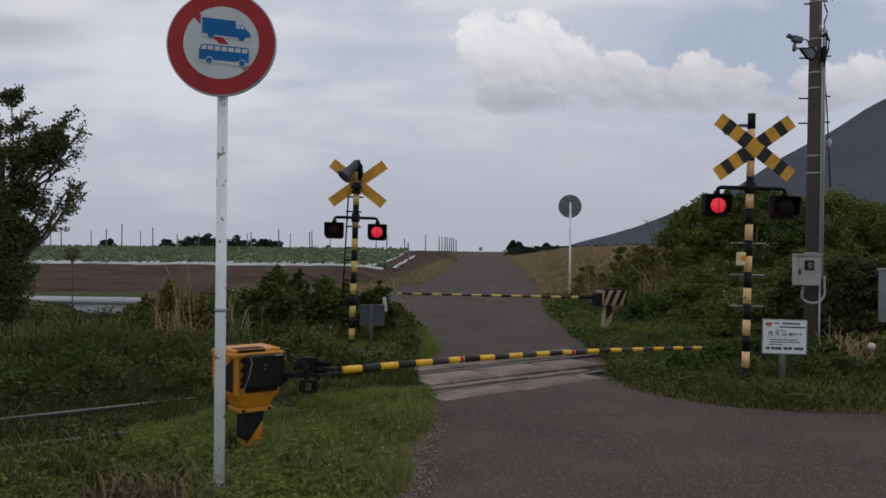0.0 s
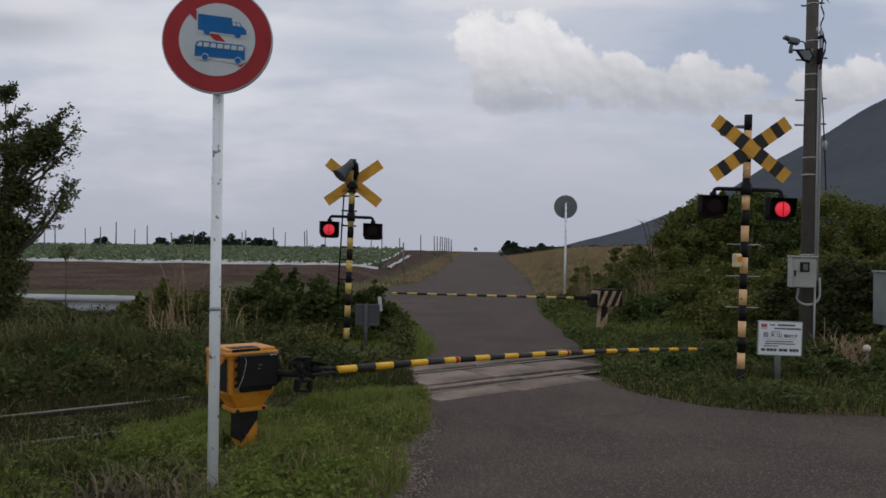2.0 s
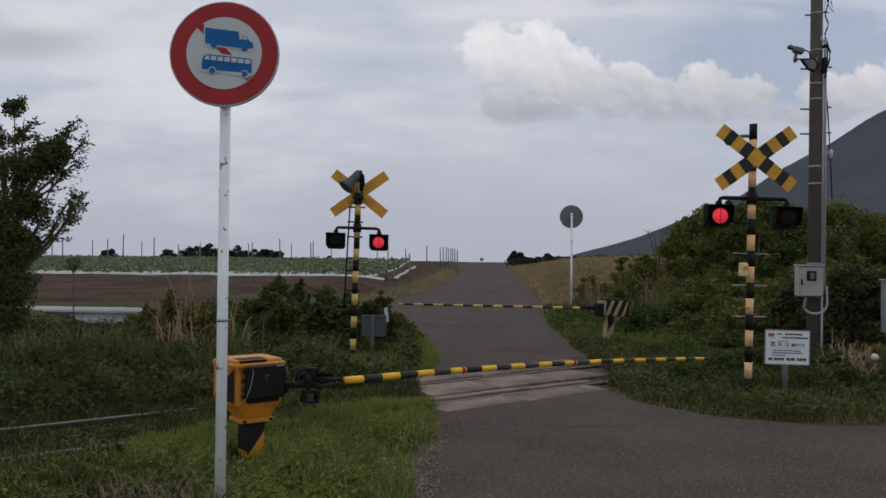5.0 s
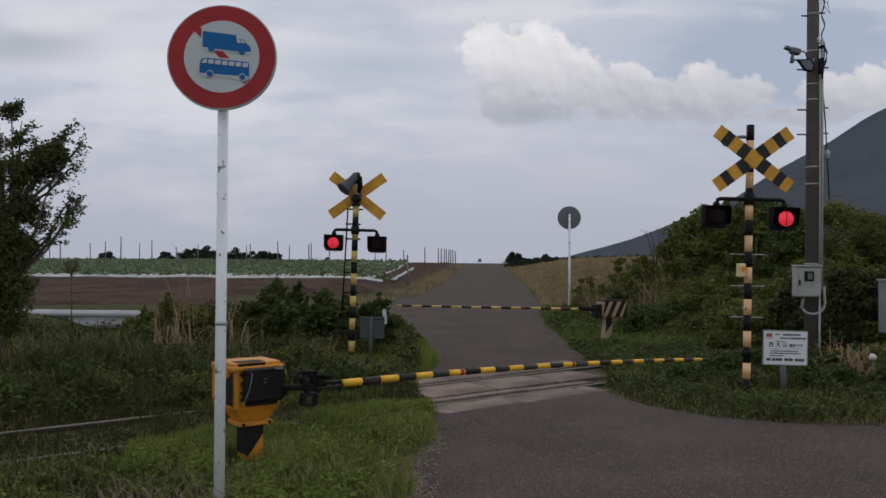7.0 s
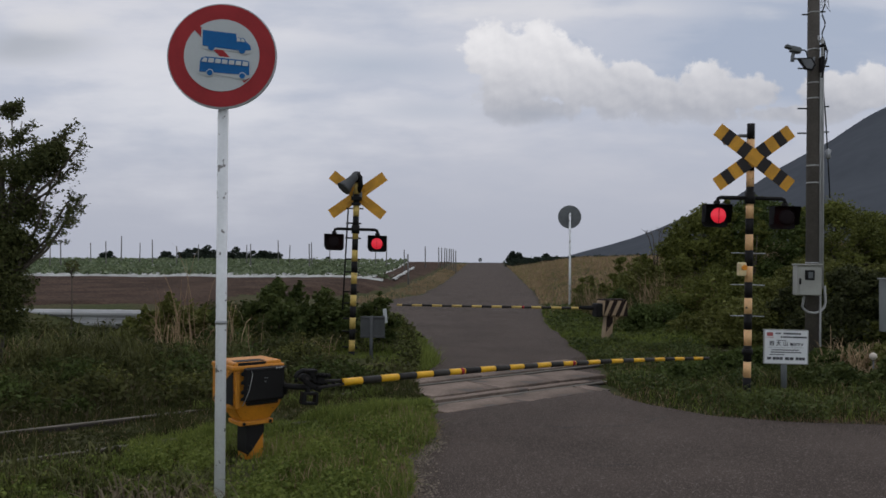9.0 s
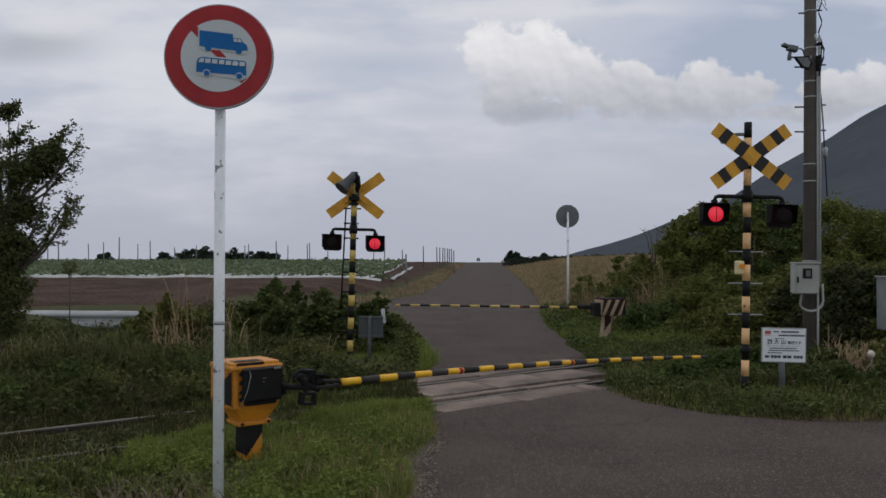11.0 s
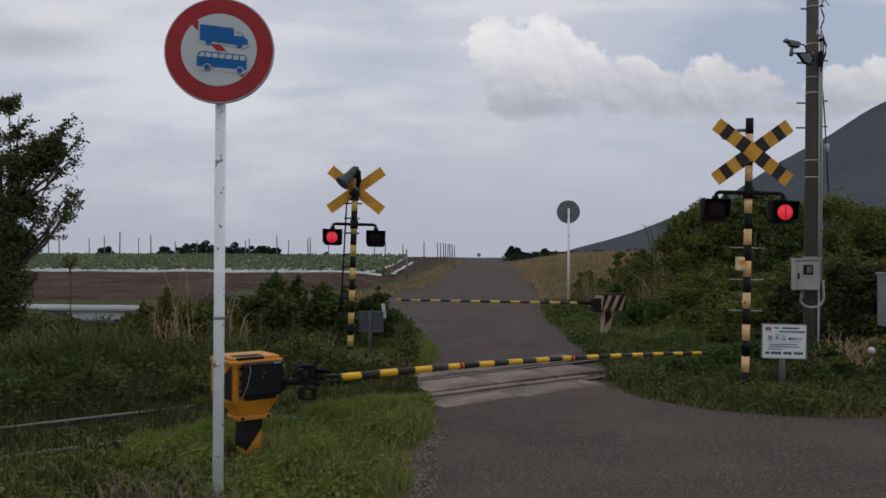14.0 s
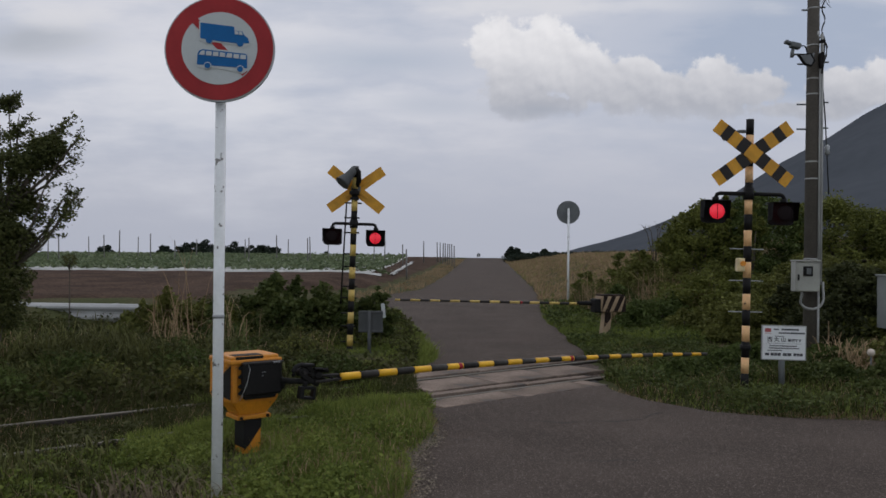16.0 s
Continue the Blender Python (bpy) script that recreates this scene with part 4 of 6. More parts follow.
for a, b in (((0.36, -0.236, 0.603), (0.590, -0.250, 0.594)), ((0.37, -0.286, 0.566), (0.590, -0.274, 0.571))):
    part("fork_bar", rod(bmesh.new(), a, b, 0.012, 0.011), M["board_dark"], holder, "dark fork bar gripping the pole")
for x in (0.44, 0.50, 0.56):
    part("fork_bolt", rod(bmesh.new(), (x, -0.235, 0.585), (x, -0.292, 0.585), 0.007), M["black"], holder)
part("spring", tube(bmesh.new(), [(0.36 + 0.0013 * i, -0.285 + 0.015 * math.cos(i * 0.9), 0.655 - 0.0002 * i + 0.015 * math.sin(i * 0.9)) for i in range(84)], 0.0035, None, 5), M["black"], holder)
m_near = near.matrix_basis.inverted()
arm = stripes_on(near, m_near @ Vector((-0.721, 5.75, 0.486)), m_near.to_3x3() @ TRACK, 4.47, 0.0072, 0.1615, 0.0275, 0.0165, (6, 14))

far = thing("barrier_machine", "barrier machine with faded cream and black slanting stripes across the line", "level crossing barrier", pose(2.74, 13.0, 0.02, 0, 0, 12))
part("pedestal", box(bmesh.new(), (0, 0, 0), (0.125, 0.15, 0.58), None, 0.01), M["cream"], far, "", pose(-0.085, 0, 0.20, 0, 7, 0))
body = part("body", box(bmesh.new(), (0, 0, 0.590), (0.42, 0.28, 0.265), None, 0.03), M["cream"], far, "cream case with slanting black stripes")
for x in (-0.245, -0.105, 0.035, 0.175):
    pts = [(x - 0.045, 0.462), (x + 0.030, 0.462), (x + 0.150, 0.716), (x + 0.075, 0.716)]
    pts = [(min(0.205, max(-0.205, px)), pz) for px, pz in pts]
    if max(p[0] for p in pts) - min(p[0] for p in pts) > 0.02:
        part("dark_stripe", plate(bmesh.new(), pts, -0.145, -0.141), M["stripe_brown"], body)
part("dark_stripe", plate(bmesh.new(), [(-0.125, 0.455), (-0.020, 0.455), (-0.020, 0.36), (-0.135, 0.21)], -0.084, -0.080), M["stripe_brown"], far)
part("dark_stripe", plate(bmesh.new(), [(-0.040, 0.19), (-0.040, 0.05), (-0.140, 0.05)], -0.084, -0.080), M["stripe_brown"], far)
part("lid", box(bmesh.new(), (0, 0, 0.728), (0.40, 0.27, 0.022), None, 0.010), M["stripe_brown"], far)
m_far = far.matrix_basis.inverted()
part("arm_holder", tube(bmesh.new(), [m_far @ Vector(p) for p in ((2.62, 12.95, 0.60), (2.45, 13.0, 0.612), (2.20, 13.0, 0.617))], 0.05, 0.03, 10), M["black"], far, "black arm holder")
part("drive_cover", box(bmesh.new(), m_far @ Vector((2.52, 12.95, 0.58)), (0.16, 0.22, 0.22), None, 0.02), M["black"], far, "black drive cover")
stripes_on(far, m_far @ Vector((2.24, 13.0, 0.606)), m_far.to_3x3() @ Vector((-1, 0, 0.0135)), 2.99, 0.0, 0.1615, 0.022, 0.016, (5,), "mast_yellow")

# ---- boards and boxes beside the line ----
board = thing("notice_board", "small white notice board with printed lines on a grey post", "notice board", pose(3.585, 8.4, 0.0))
part("post", rod(bmesh.new(), (0, 0.03, -0.2), (0, 0.03, 0.60), 0.030, None, 18), M["dull_grey"], board, "grey steel post")
face = part("panel", box(bmesh.new(), (0, 0, 0), (0.458, 0.012, 0.352), None, 0.004), M["panel_white"], board, "white printed panel", pose(0.004, -0.012, 0.478, 0, 1.2, 0))
part("frame_edge", box(box(box(box(bmesh.new(), (0, 0, 0.176), (0.466, 0.02, 0.010)), (0, 0, -0.176), (0.466, 0.02, 0.010)), (0.229, 0, 0), (0.010, 0.02, 0.352)), (-0.229, 0, 0), (0.010, 0.02, 0.352)), M["pipe"], face)
PRINT = ((-0.171, 0.129, 0.075, 0.045, "ink_red"), (-0.171, 0.096, 0.085, 0.005, "ink_red"), (-0.085, 0.139, 0.055, 0.016, "ink"), (0.062, 0.139, 0.185, 0.022, "ink"), (0.0, 0.102, 0.120, 0.018, "ink"), (0.140, 0.102, 0.150, 0.022, "ink"),
         (-0.050, 0.067, 0.100, 0.008, "ink"), (0.0, -0.008, 0.430, 0.003, "ink"), (-0.008, -0.033, 0.290, 0.013, "ink"), (0.0, -0.057, 0.320, 0.013, "ink"), (-0.095, -0.082, 0.155, 0.011, "ink"),
         (-0.175, -0.122, 0.050, 0.030, "ink"), (-0.085, -0.122, 0.110, 0.034, "ink"), (0.035, -0.122, 0.095, 0.034, "ink"), (0.150, -0.122, 0.100, 0.034, "ink"))
for x0, z0, w, h, ink in PRINT:
    pieces = max(1, round(w / max(h * 1.15, 0.016))) if ink == "ink" and h > 0.004 else 1
    for k in range(pieces):
        part("print_bar", box(bmesh.new(), (x0 + w * ((k + 0.5) / pieces - 0.5), -0.0068, z0), (w / pieces * 0.86, 0.0016, h * 0.85), None, 0), M[ink], face)
for body, size, x in (("西 大 山", 0.056, -0.078), ("踏切です", 0.036, 0.112)):
    text = bpy.data.curves.new("lettering", "FONT")
    text.body, text.size, text.align_x, text.extrude, text.bevel_depth = body, size, "CENTER", 0.0004, 0.0012
    text.materials.append(M["ink"])
    words = new("lettering", text)
    words.parent, words.matrix_basis = face, pose(x, -0.0068, 0.014, 90, 0, 0)

back = thing("small_board", "grey back of a small board on a post beside the lane", "notice board", pose(-0.985, 11.0, -0.02))
part("post", rod(bmesh.new(), (0, -0.02, -0.2), (0, -0.02, 0.62), 0.024, None, 16), M["board_back"], back)
part("panel", box(bmesh.new(), (0.015, 0.015, 0.47), (0.335, 0.012, 0.30), None, 0.004), M["board_back"], back, "dull grey back of the panel")
for z in (0.34, 0.60):
    part("stiffener", box(bmesh.new(), (0.015, 0.002, z), (0.335, 0.016, 0.03)), M["board_back"], back)
part("side_board", box(bmesh.new(), (0, 0, 0), (0.05, 0.012, 0.20), None, 0.003), M["sheet_white"], back, "narrow white board", pose(0.185, 0.05, 0.62, 0, -6, 10))

pole = thing("utility_pole", "weathered concrete utility pole with step bolts and a pipe", "utility pole", pose(4.745, 10.3, 0.05, 0, 0.40, 0))
shaft = part("shaft", rod(bmesh.new(), (0, 0, -0.3), (0, 0, 8.2), 0.090, 0.060, 28), M["pole_concrete"], pole)
for z in (4.53, 4.05, 3.62, 3.42, 2.55, 2.33, 1.30):
    part("band", rod(bmesh.new(), (0, 0, z), (0, 0, z + 0.018), 0.0925 - z * 0.0035, None, 24), M["pipe"], shaft, "pale metal strap")
for z, s in ((4.52, -1), (4.56, 1), (3.82, -1), (3.85, 1), (3.30, -1), (3.33, 1), (2.98, -1), (3.0, 1), (5.0, -1), (5.05, 1)):
    part("step_bolt", rod(bmesh.new(), (s * 0.07, 0, z), (s * (0.20 if z < 4.4 else 0.15), 0, z), 0.011), M["dull_grey"], shaft)
part("pipe", tube(bmesh.new(), [(0.100, -0.05, 0.98), (0.100, -0.05, 2.4), (0.092, -0.05, 4.2)], 0.020), M["pipe"], pole, "pale grey plastic pipe")
part("pipe", tube(bmesh.new(), [(0.062, -0.075, 1.0), (0.062, -0.072, 2.4), (0.060, -0.068, 3.95)], 0.012), M["pipe"], pole, "thin grey pipe")
part("pipe", rod(bmesh.new(), (0.05, -0.11, 0.0), (0.05, -0.11, 0.9), 0.013), M["pipe"], pole, "thin grey pipe")
loop = [(0.118, -0.08, 1.02)] + [(-0.035 + 0.153 * math.cos(a), -0.10, 0.80 - 0.13 * math.sin(a)) for a in np.linspace(0.0, math.pi - 0.4, 12)] + [(-0.16, -0.12, 0.88)]
part("pipe", tube(bmesh.new(), loop, 0.017), M["pipe"], pole, "flexible pipe looping under the meter box")
wig = [(0.115 + 0.02 * math.sin(i * 0.8), -0.03, 4.05 + 0.035 * i) for i in range(22)]
part("cable", tube(bmesh.new(), wig, 0.009, None, 6), M["wire"], pole, "loose black cable")
part("cable", tube(bmesh.new(), [(0.10, 0.0, 4.20), (0.15, 0.0, 4.1), (0.14, 0.0, 3.9), (0.10, 0, 3.75)], 0.014, None, 6), M["wire"], pole, "loose black cable")
for k in range(5):
    part("loose_wire", tube(bmesh.new(), [(0.09, 0, 4.6 + 0.04 * k), (0.15, 0.01, 4.68 + 0.05 * k), (0.17 + 0.02 * k, 0, 4.62 + 0.07 * k), (0.22 - 0.02 * k, 0, 4.56 + 0.06 * k)], 0.004, None, 5), M["wire"], pole)
part("guy_wire", tube(bmesh.new(), [(0.10, -0.02, 3.75), (0.16, 0, 3.2), (0.20, 0.02, 2.7), (0.245, 0.05, 2.15)], 0.009, None, 6), M["wire"], pole, "slack dark wire")
part("insulator", lathe(bmesh.new(), [(0.01, -0.07), (0.035, -0.05), (0.025, 0.0), (0.035, 0.04), (0.01, 0.07)], pose(0.205, 0.02, 2.72), 12), M["steel"], pole)

meter = thing("meter_box", "beige grey steel meter box strapped to the utility pole", "meter box", pose(4.600, 10.12, 1.135, 0, 0.5, -6))
part("case", box(bmesh.new(), (0, 0, 0), (0.295, 0.18, 0.375), None, 0.008), M["box_paint"], meter)
part("lid", box(bmesh.new(), (0, -0.01, 0.2), (0.312, 0.21, 0.022), None, 0.008), M["box_paint"], meter)
door = part("door", box(bmesh.new(), (0.01, -0.094, -0.005), (0.268, 0.012, 0.345), None, 0.005), M["box_paint"], meter)
win = part("window_frame", box(bmesh.new(), (0.0, -0.103, 0.07), (0.115, 0.014, 0.125), None, 0.005), M["black"], door)
part("glass", box(bmesh.new(), (0.008, -0.112, 0.07), (0.055, 0.006, 0.080), None, 0.002), M["dull_grey"], win)
part("handle", box(bmesh.new(), (-0.115, -0.105, -0.01), (0.022, 0.016, 0.075), None, 0.005), M["black"], door, "black latch handle")

light = thing("floodlight", "grey floodlight and small sensor on a bracket high on the pole", "floodlight", pose(4.545, 10.15, 3.90))
part("bracket", box(bmesh.new(), (0.02, 0.0, 0.058), (0.26, 0.03, 0.020), None, 0.004), M["dull_grey"], light)
part("bracket", tube(bmesh.new(), [(0.16, -0.02, 0.07), (0.13, -0.05, 0.0), (0.11, -0.06, -0.06)], 0.012), M["dull_grey"], light)
head = part("sensor", box(bmesh.new(), (0, 0, 0), (0.130, 0.09, 0.075), None, 0.016), M["dull_grey"], light, "grey sensor head tilted on its stalk", pose(-0.075, -0.01, 0.168, 0, 14, 0))
part("snout", box(bmesh.new(), (0, 0, 0), (0.085, 0.08, 0.040), None, 0.010), M["dull_grey"], light, "", pose(-0.165, -0.01, 0.205, 0, 22, 0))
part("stalk", tube(bmesh.new(), [(-0.100, -0.01, 0.13), (-0.112, -0.01, 0.08), (-0.115, -0.01, 0.02)], 0.022, 0.026), M["dull_grey"], light)
part("lamp_head", plate(bmesh.new(), [(-0.066, 0.044), (0.105, 0.058), (0.157, -0.040), (0.112, -0.106), (0.030, -0.088)], -0.075, -0.030), M["lamp_black"], light, "dark wedge-shaped lamp head")
part("lamp_glass", plate(bmesh.new(), [(-0.038, 0.030), (0.090, 0.042), (0.128, -0.030), (0.100, -0.088), (0.034, -0.074)], -0.079, -0.0755), M["lamp_pane"], light, "dull grey glass")
part("loop_cable", tube(bmesh.new(), [(-0.015, -0.02, 0.160), (0.030, -0.02, 0.165), (0.060, -0.02, 0.140), (0.078, -0.02, 0.060)], 0.009, None, 6), M["wire"], light)
part("clamp", box(bmesh.new(), (0.285, 0.02, 0.235), (0.05, 0.08, 0.035), None, 0.008), M["lamp_black"], light)
part("clamp", box(bmesh.new(), (0.275, 0.02, -0.01), (0.035, 0.08, 0.20), None, 0.008), M["lamp_black"], light)
part("hook", tube(bmesh.new(), [(0.185, -0.09, 0.33), (0.172, -0.10, 0.29), (0.185, -0.10, 0.25), (0.22, -0.09, 0.25)], 0.010, None, 6), M["pipe"], light, "pale bent hook")
part("loop_cable", tube(bmesh.new(), [(0.30, 0.0, 0.24), (0.335, 0.0, 0.16), (0.325, 0.0, 0.05), (0.29, 0.0, -0.05), (0.27, 0.0, -0.18)], 0.012, None, 6), M["wire"], light)

cabinet = thing("control_cabinet", "pale grey steel control cabinet at the edge of the bushes", "control cabinet", pose(6.37, 11.0, 0.24))
part("case", box(bmesh.new(), (0, 0, 0.53), (0.58, 0.35, 0.72), None, 0.01), M["cabinet_grey"], cabinet)
part("lid", box(bmesh.new(), (0, -0.01, 0.90), (0.62, 0.40, 0.025), None, 0.008), M["cabinet_grey"], cabinet)
part("door", box(bmesh.new(), (0.01, -0.18, 0.53), (0.52, 0.012, 0.66), None, 0.004), M["cabinet_grey"], cabinet)
for s in (-1, 1):
    part("leg", rod(bmesh.new(), (s * 0.2, 0, -0.25), (s * 0.2, 0, 0.2), 0.03), M["dull_grey"], cabinet)
marker = thing("marker_post", "small round pale tan marker on a thin stake in the grass", "marker", pose(4.565, 8.5, 0.1))
part("stake", rod(bmesh.new(), (0, 0, -0.2), (0, 0, 0.26), 0.008), M["dull_grey"], marker)
part("knob", lathe(bmesh.new(), [(0.004, -0.040), (0.025, -0.033), (0.040, -0.008), (0.037, 0.017), (0.017, 0.037), (0.004, 0.041)], pose(0, 0, 0.27), 16), M["pale_tan"], marker, "pale tan round marker")

# ---- guardrail ----
guard = thing("guardrail", "pale galvanised guardrail half sunk in weeds", "guardrail", pose(0, 0, 0))
ga, gb = Vector((-10.5, 15.1, 0.285)), Vector((-5.10, 13.79, 0.335))
gw = (gb - ga).normalized()
gs = gw.cross(Vector((0, 0, 1)))
prof = [(0.0, 0.16), (0.035, 0.15), (0.075, 0.105), (0.075, 0.07), (0.01, 0.02), (0.01, -0.02), (0.075, -0.07), (0.075, -0.105), (0.035, -0.15), (0.0, -0.16)]
bm = bmesh.new()
ringa = [[bm.verts.new(p + gs * d + Vector((0, 0, h))) for d, h in prof] for p in (ga, gb)]
ringb = [[bm.verts.new(p + gs * (d - 0.004) + Vector((0, 0, h))) for d, h in prof] for p in (ga, gb)]
for ra in (ringa, ringb):
    for k in range(len(prof) - 1):
        bm.faces.new((ra[0][k], ra[1][k], ra[1][k + 1], ra[0][k + 1]))
part("beam", bm, M["beam"], guard, "ridged steel beam")
for k in range(3):
    p = gb - gw * (0.6 + 2.0 * k)
    part("post", rod(bmesh.new(), (p.x, p.y + 0.06, -0.1), (p.x, p.y + 0.06, p.z + 0.16), 0.05), M["beam"], guard)
part("end_cap", box(bmesh.new(), (0, 0, 0), (0.02, 0.10, 0.33), None, 0.006), M["beam"], guard, "", Matrix.Translation(gb) @ Matrix.Rotation(math.atan2(gw.y, gw.x), 4, "Z"))

# ---- the field ----
FX = -2.2


def field_edge(y):
    return FX + 0.008 * (y - 33)


soil_x, soil_y = np.arange(-75, 2.2, 0.5), np.arange(15.5, 70, 0.5)
X, Y = np.meshgrid(soil_x, soil_y)
lim = road_left(Y) - 0.55 - 2.5 * step(25, 18, Y)
Z = ground(X, Y) + 0.05 + 0.03 * np.sin(8 * Y + 0.4 * X) - 0.25 * step(16.3, 15.6, Y) - 0.25 * step(1.2, 0.2, lim - X)
keep = (X < lim)
v = np.stack([X, Y, Z], -1).reshape(-1, 3)
i = (np.arange(len(soil_y) - 1)[:, None] * len(soil_x) + np.arange(len(soil_x) - 1)[None]).ravel()
i = i[keep.ravel()[i] & keep.ravel()[i + 1]]
w = len(soil_x)
tagged(fast_mesh("tilled_ground", v, np.stack([i, i + 1, i + w + 1, i, i + w + 1, i + w], 1).reshape(-1, 3), M["soil"], smooth=True), "bare brown tilled soil of the field", "soil", kind="structure")

beds_v, beds_t = [], []
plants = []
for k, x0 in enumerate(np.arange(-62, FX - 0.1, 1.05)):
    y0 = max(33.0 + random.uniform(-0.6, 0.6), 33 + (x0 - FX) / 0.067 if x0 > FX else 0)
    if y0 > 66:
        continue
    y0 += 0.6 if x0 > FX - 0.5 else 0.0
    ys = np.arange(y0, 68, 1.0)
    for j, y in enumerate(ys):
        z = float(ground(x0, y)) + 0.06
        hump = 0.085 if j else 0.0
        for dx, dz in ((-0.32, 0.0), (-0.20, hump), (0.20, hump), (0.32, 0.0)):
            beds_v.append((x0 + dx + random.uniform(-0.03, 0.03), y, z + dz))
        if j:
            b = len(beds_v) - 8
            for c in range(3):
                beds_t += [(b + c, b + c + 1, b + c + 5), (b + c, b + c + 5, b + c + 4)]
    for y in np.arange(y0 + 0.5, 67, 0.5):
        for dx in (-0.15, 0.15):
            plants.append((x0 + dx + random.uniform(-0.05, 0.05), y + random.uniform(-0.1, 0.1), float(ground(x0, y)) + 0.15))
for j, y in enumerate(np.arange(32.8, 52, 0.6)):
    x0 = field_edge(y) + 0.15
    z = float(ground(x0, y)) + 0.10
    for dx, dz in ((-0.08, 0.0), (-0.04, 0.06), (0.04, 0.06), (0.08, 0.0)):
        beds_v.append((x0 + dx + random.uniform(-0.04, 0.04), y, z + dz * random.uniform(0.7, 1.3)))
    if j:
        b = len(beds_v) - 8
        for c in range(3):
            beds_t += [(b + c, b + c + 1, b + c + 5), (b + c, b + c + 5, b + c + 4)]
for j, x0 in enumerate(np.arange(-64, FX + 0.3, 0.7)):
    y = 32.1 + 0.15 * math.sin(x0)
    z = float(ground(x0, y)) + 0.05
    for dy, dz in ((-0.26, 0.0), (-0.16, 0.08), (0.16, 0.08), (0.26, 0.0)):
        beds_v.append((x0, y + dy, z + dz * random.uniform(0.7, 1.2)))
    if j:
        b = len(beds_v) - 8
        for c in range(3):
            beds_t += [(b + c, b + c + 4, b + c + 5), (b + c, b + c + 5, b + c + 1)]
    for k in range(2):
        plants.append((x0 + random.uniform(0, 0.7), y + random.uniform(0.0, 0.2), z + 0.10))
tagged(fast_mesh("plastic_mulch", beds_v, beds_t, M["mulch"]), "rows of white plastic mulch in the field", "mulch", kind="stuff")
plants = np.array(plants)
pp = np.repeat(plants, 7, 0)
pp = pp + rng.normal(0, 1, pp.shape) * (0.11, 0.11, 0.05) + (0, 0, 0.07)
v, t = leaf_arrays(pp, 0.22)
tagged(fast_mesh("cabbage_plants", v, t, M["cabbage"]), "rows of green cabbage plants on the field", "crop", kind="stuff")

posts = ((88, 44, 1.5), (107, 41, 1.7), (160, 52, 1.6), (187, 46, 1.7), (214, 42, 1.9), (247, 54, 1.6), (269, 45, 1.8), (312, 50, 1.4), (350, 56, 1.5), (436, 52, 1.5), (443, 48, 1.6), (492, 46, 1.8),
         (512, 55, 1.5), (547, 44, 1.6), (551, 48, 1.7), (583, 56, 1.4), (664, 52, 1.3), (683, 47, 1.5), (722, 33, 1.25), (715, 44, 1.3), (752, 48, 1.5), (776, 52, 1.4), (781, 51, 1.42), (786, 50, 1.40), (790, 50, 1.38), (794, 49, 1.36), (798, 48, 1.34), (802, 47, 1.36), (806, 46, 1.30))
stake = thing("field_post", "thin grey post standing at the edge of the field", "post", pose(0, 0, 0), "posts in the field")
part("shaft", rod(bmesh.new(), (0, 0, -0.3), (0, 0, 1.0), 0.035, 0.030, 8), M["post"], stake)
for k, (px, d, h) in enumerate(posts):
    x = (px - 784) / 1414 * d
    m = Matrix.Translation(put(x, d, h - 1.0)) @ pose(0, 0, 0, random.uniform(-1.5, 1.5), random.uniform(-1.5, 1.5))
    if k == 0:
        stake.matrix_basis = m
    else:
        copy_thing(stake, m)

# ---- plants ----


def clump_points(centre, radius, n, shell=0.55):
    """Points in the outer part of a lumpy ellipsoid."""
    d = rng.normal(0, 1, (n, 3))
    d /= np.linalg.norm(d, axis=1)[:, None]
    r = rng.uniform(shell, 1.0, n) ** 0.6
    lump = 1 + 0.16 * np.sin(5 * d[:, 0] + centre[0] * 3) * np.sin(4 * d[:, 1] + centre[1]) + 0.12 * np.sin(7 * d[:, 2])
    return np.array(centre) + d * (r * lump)[:, None] * np.array(radius)


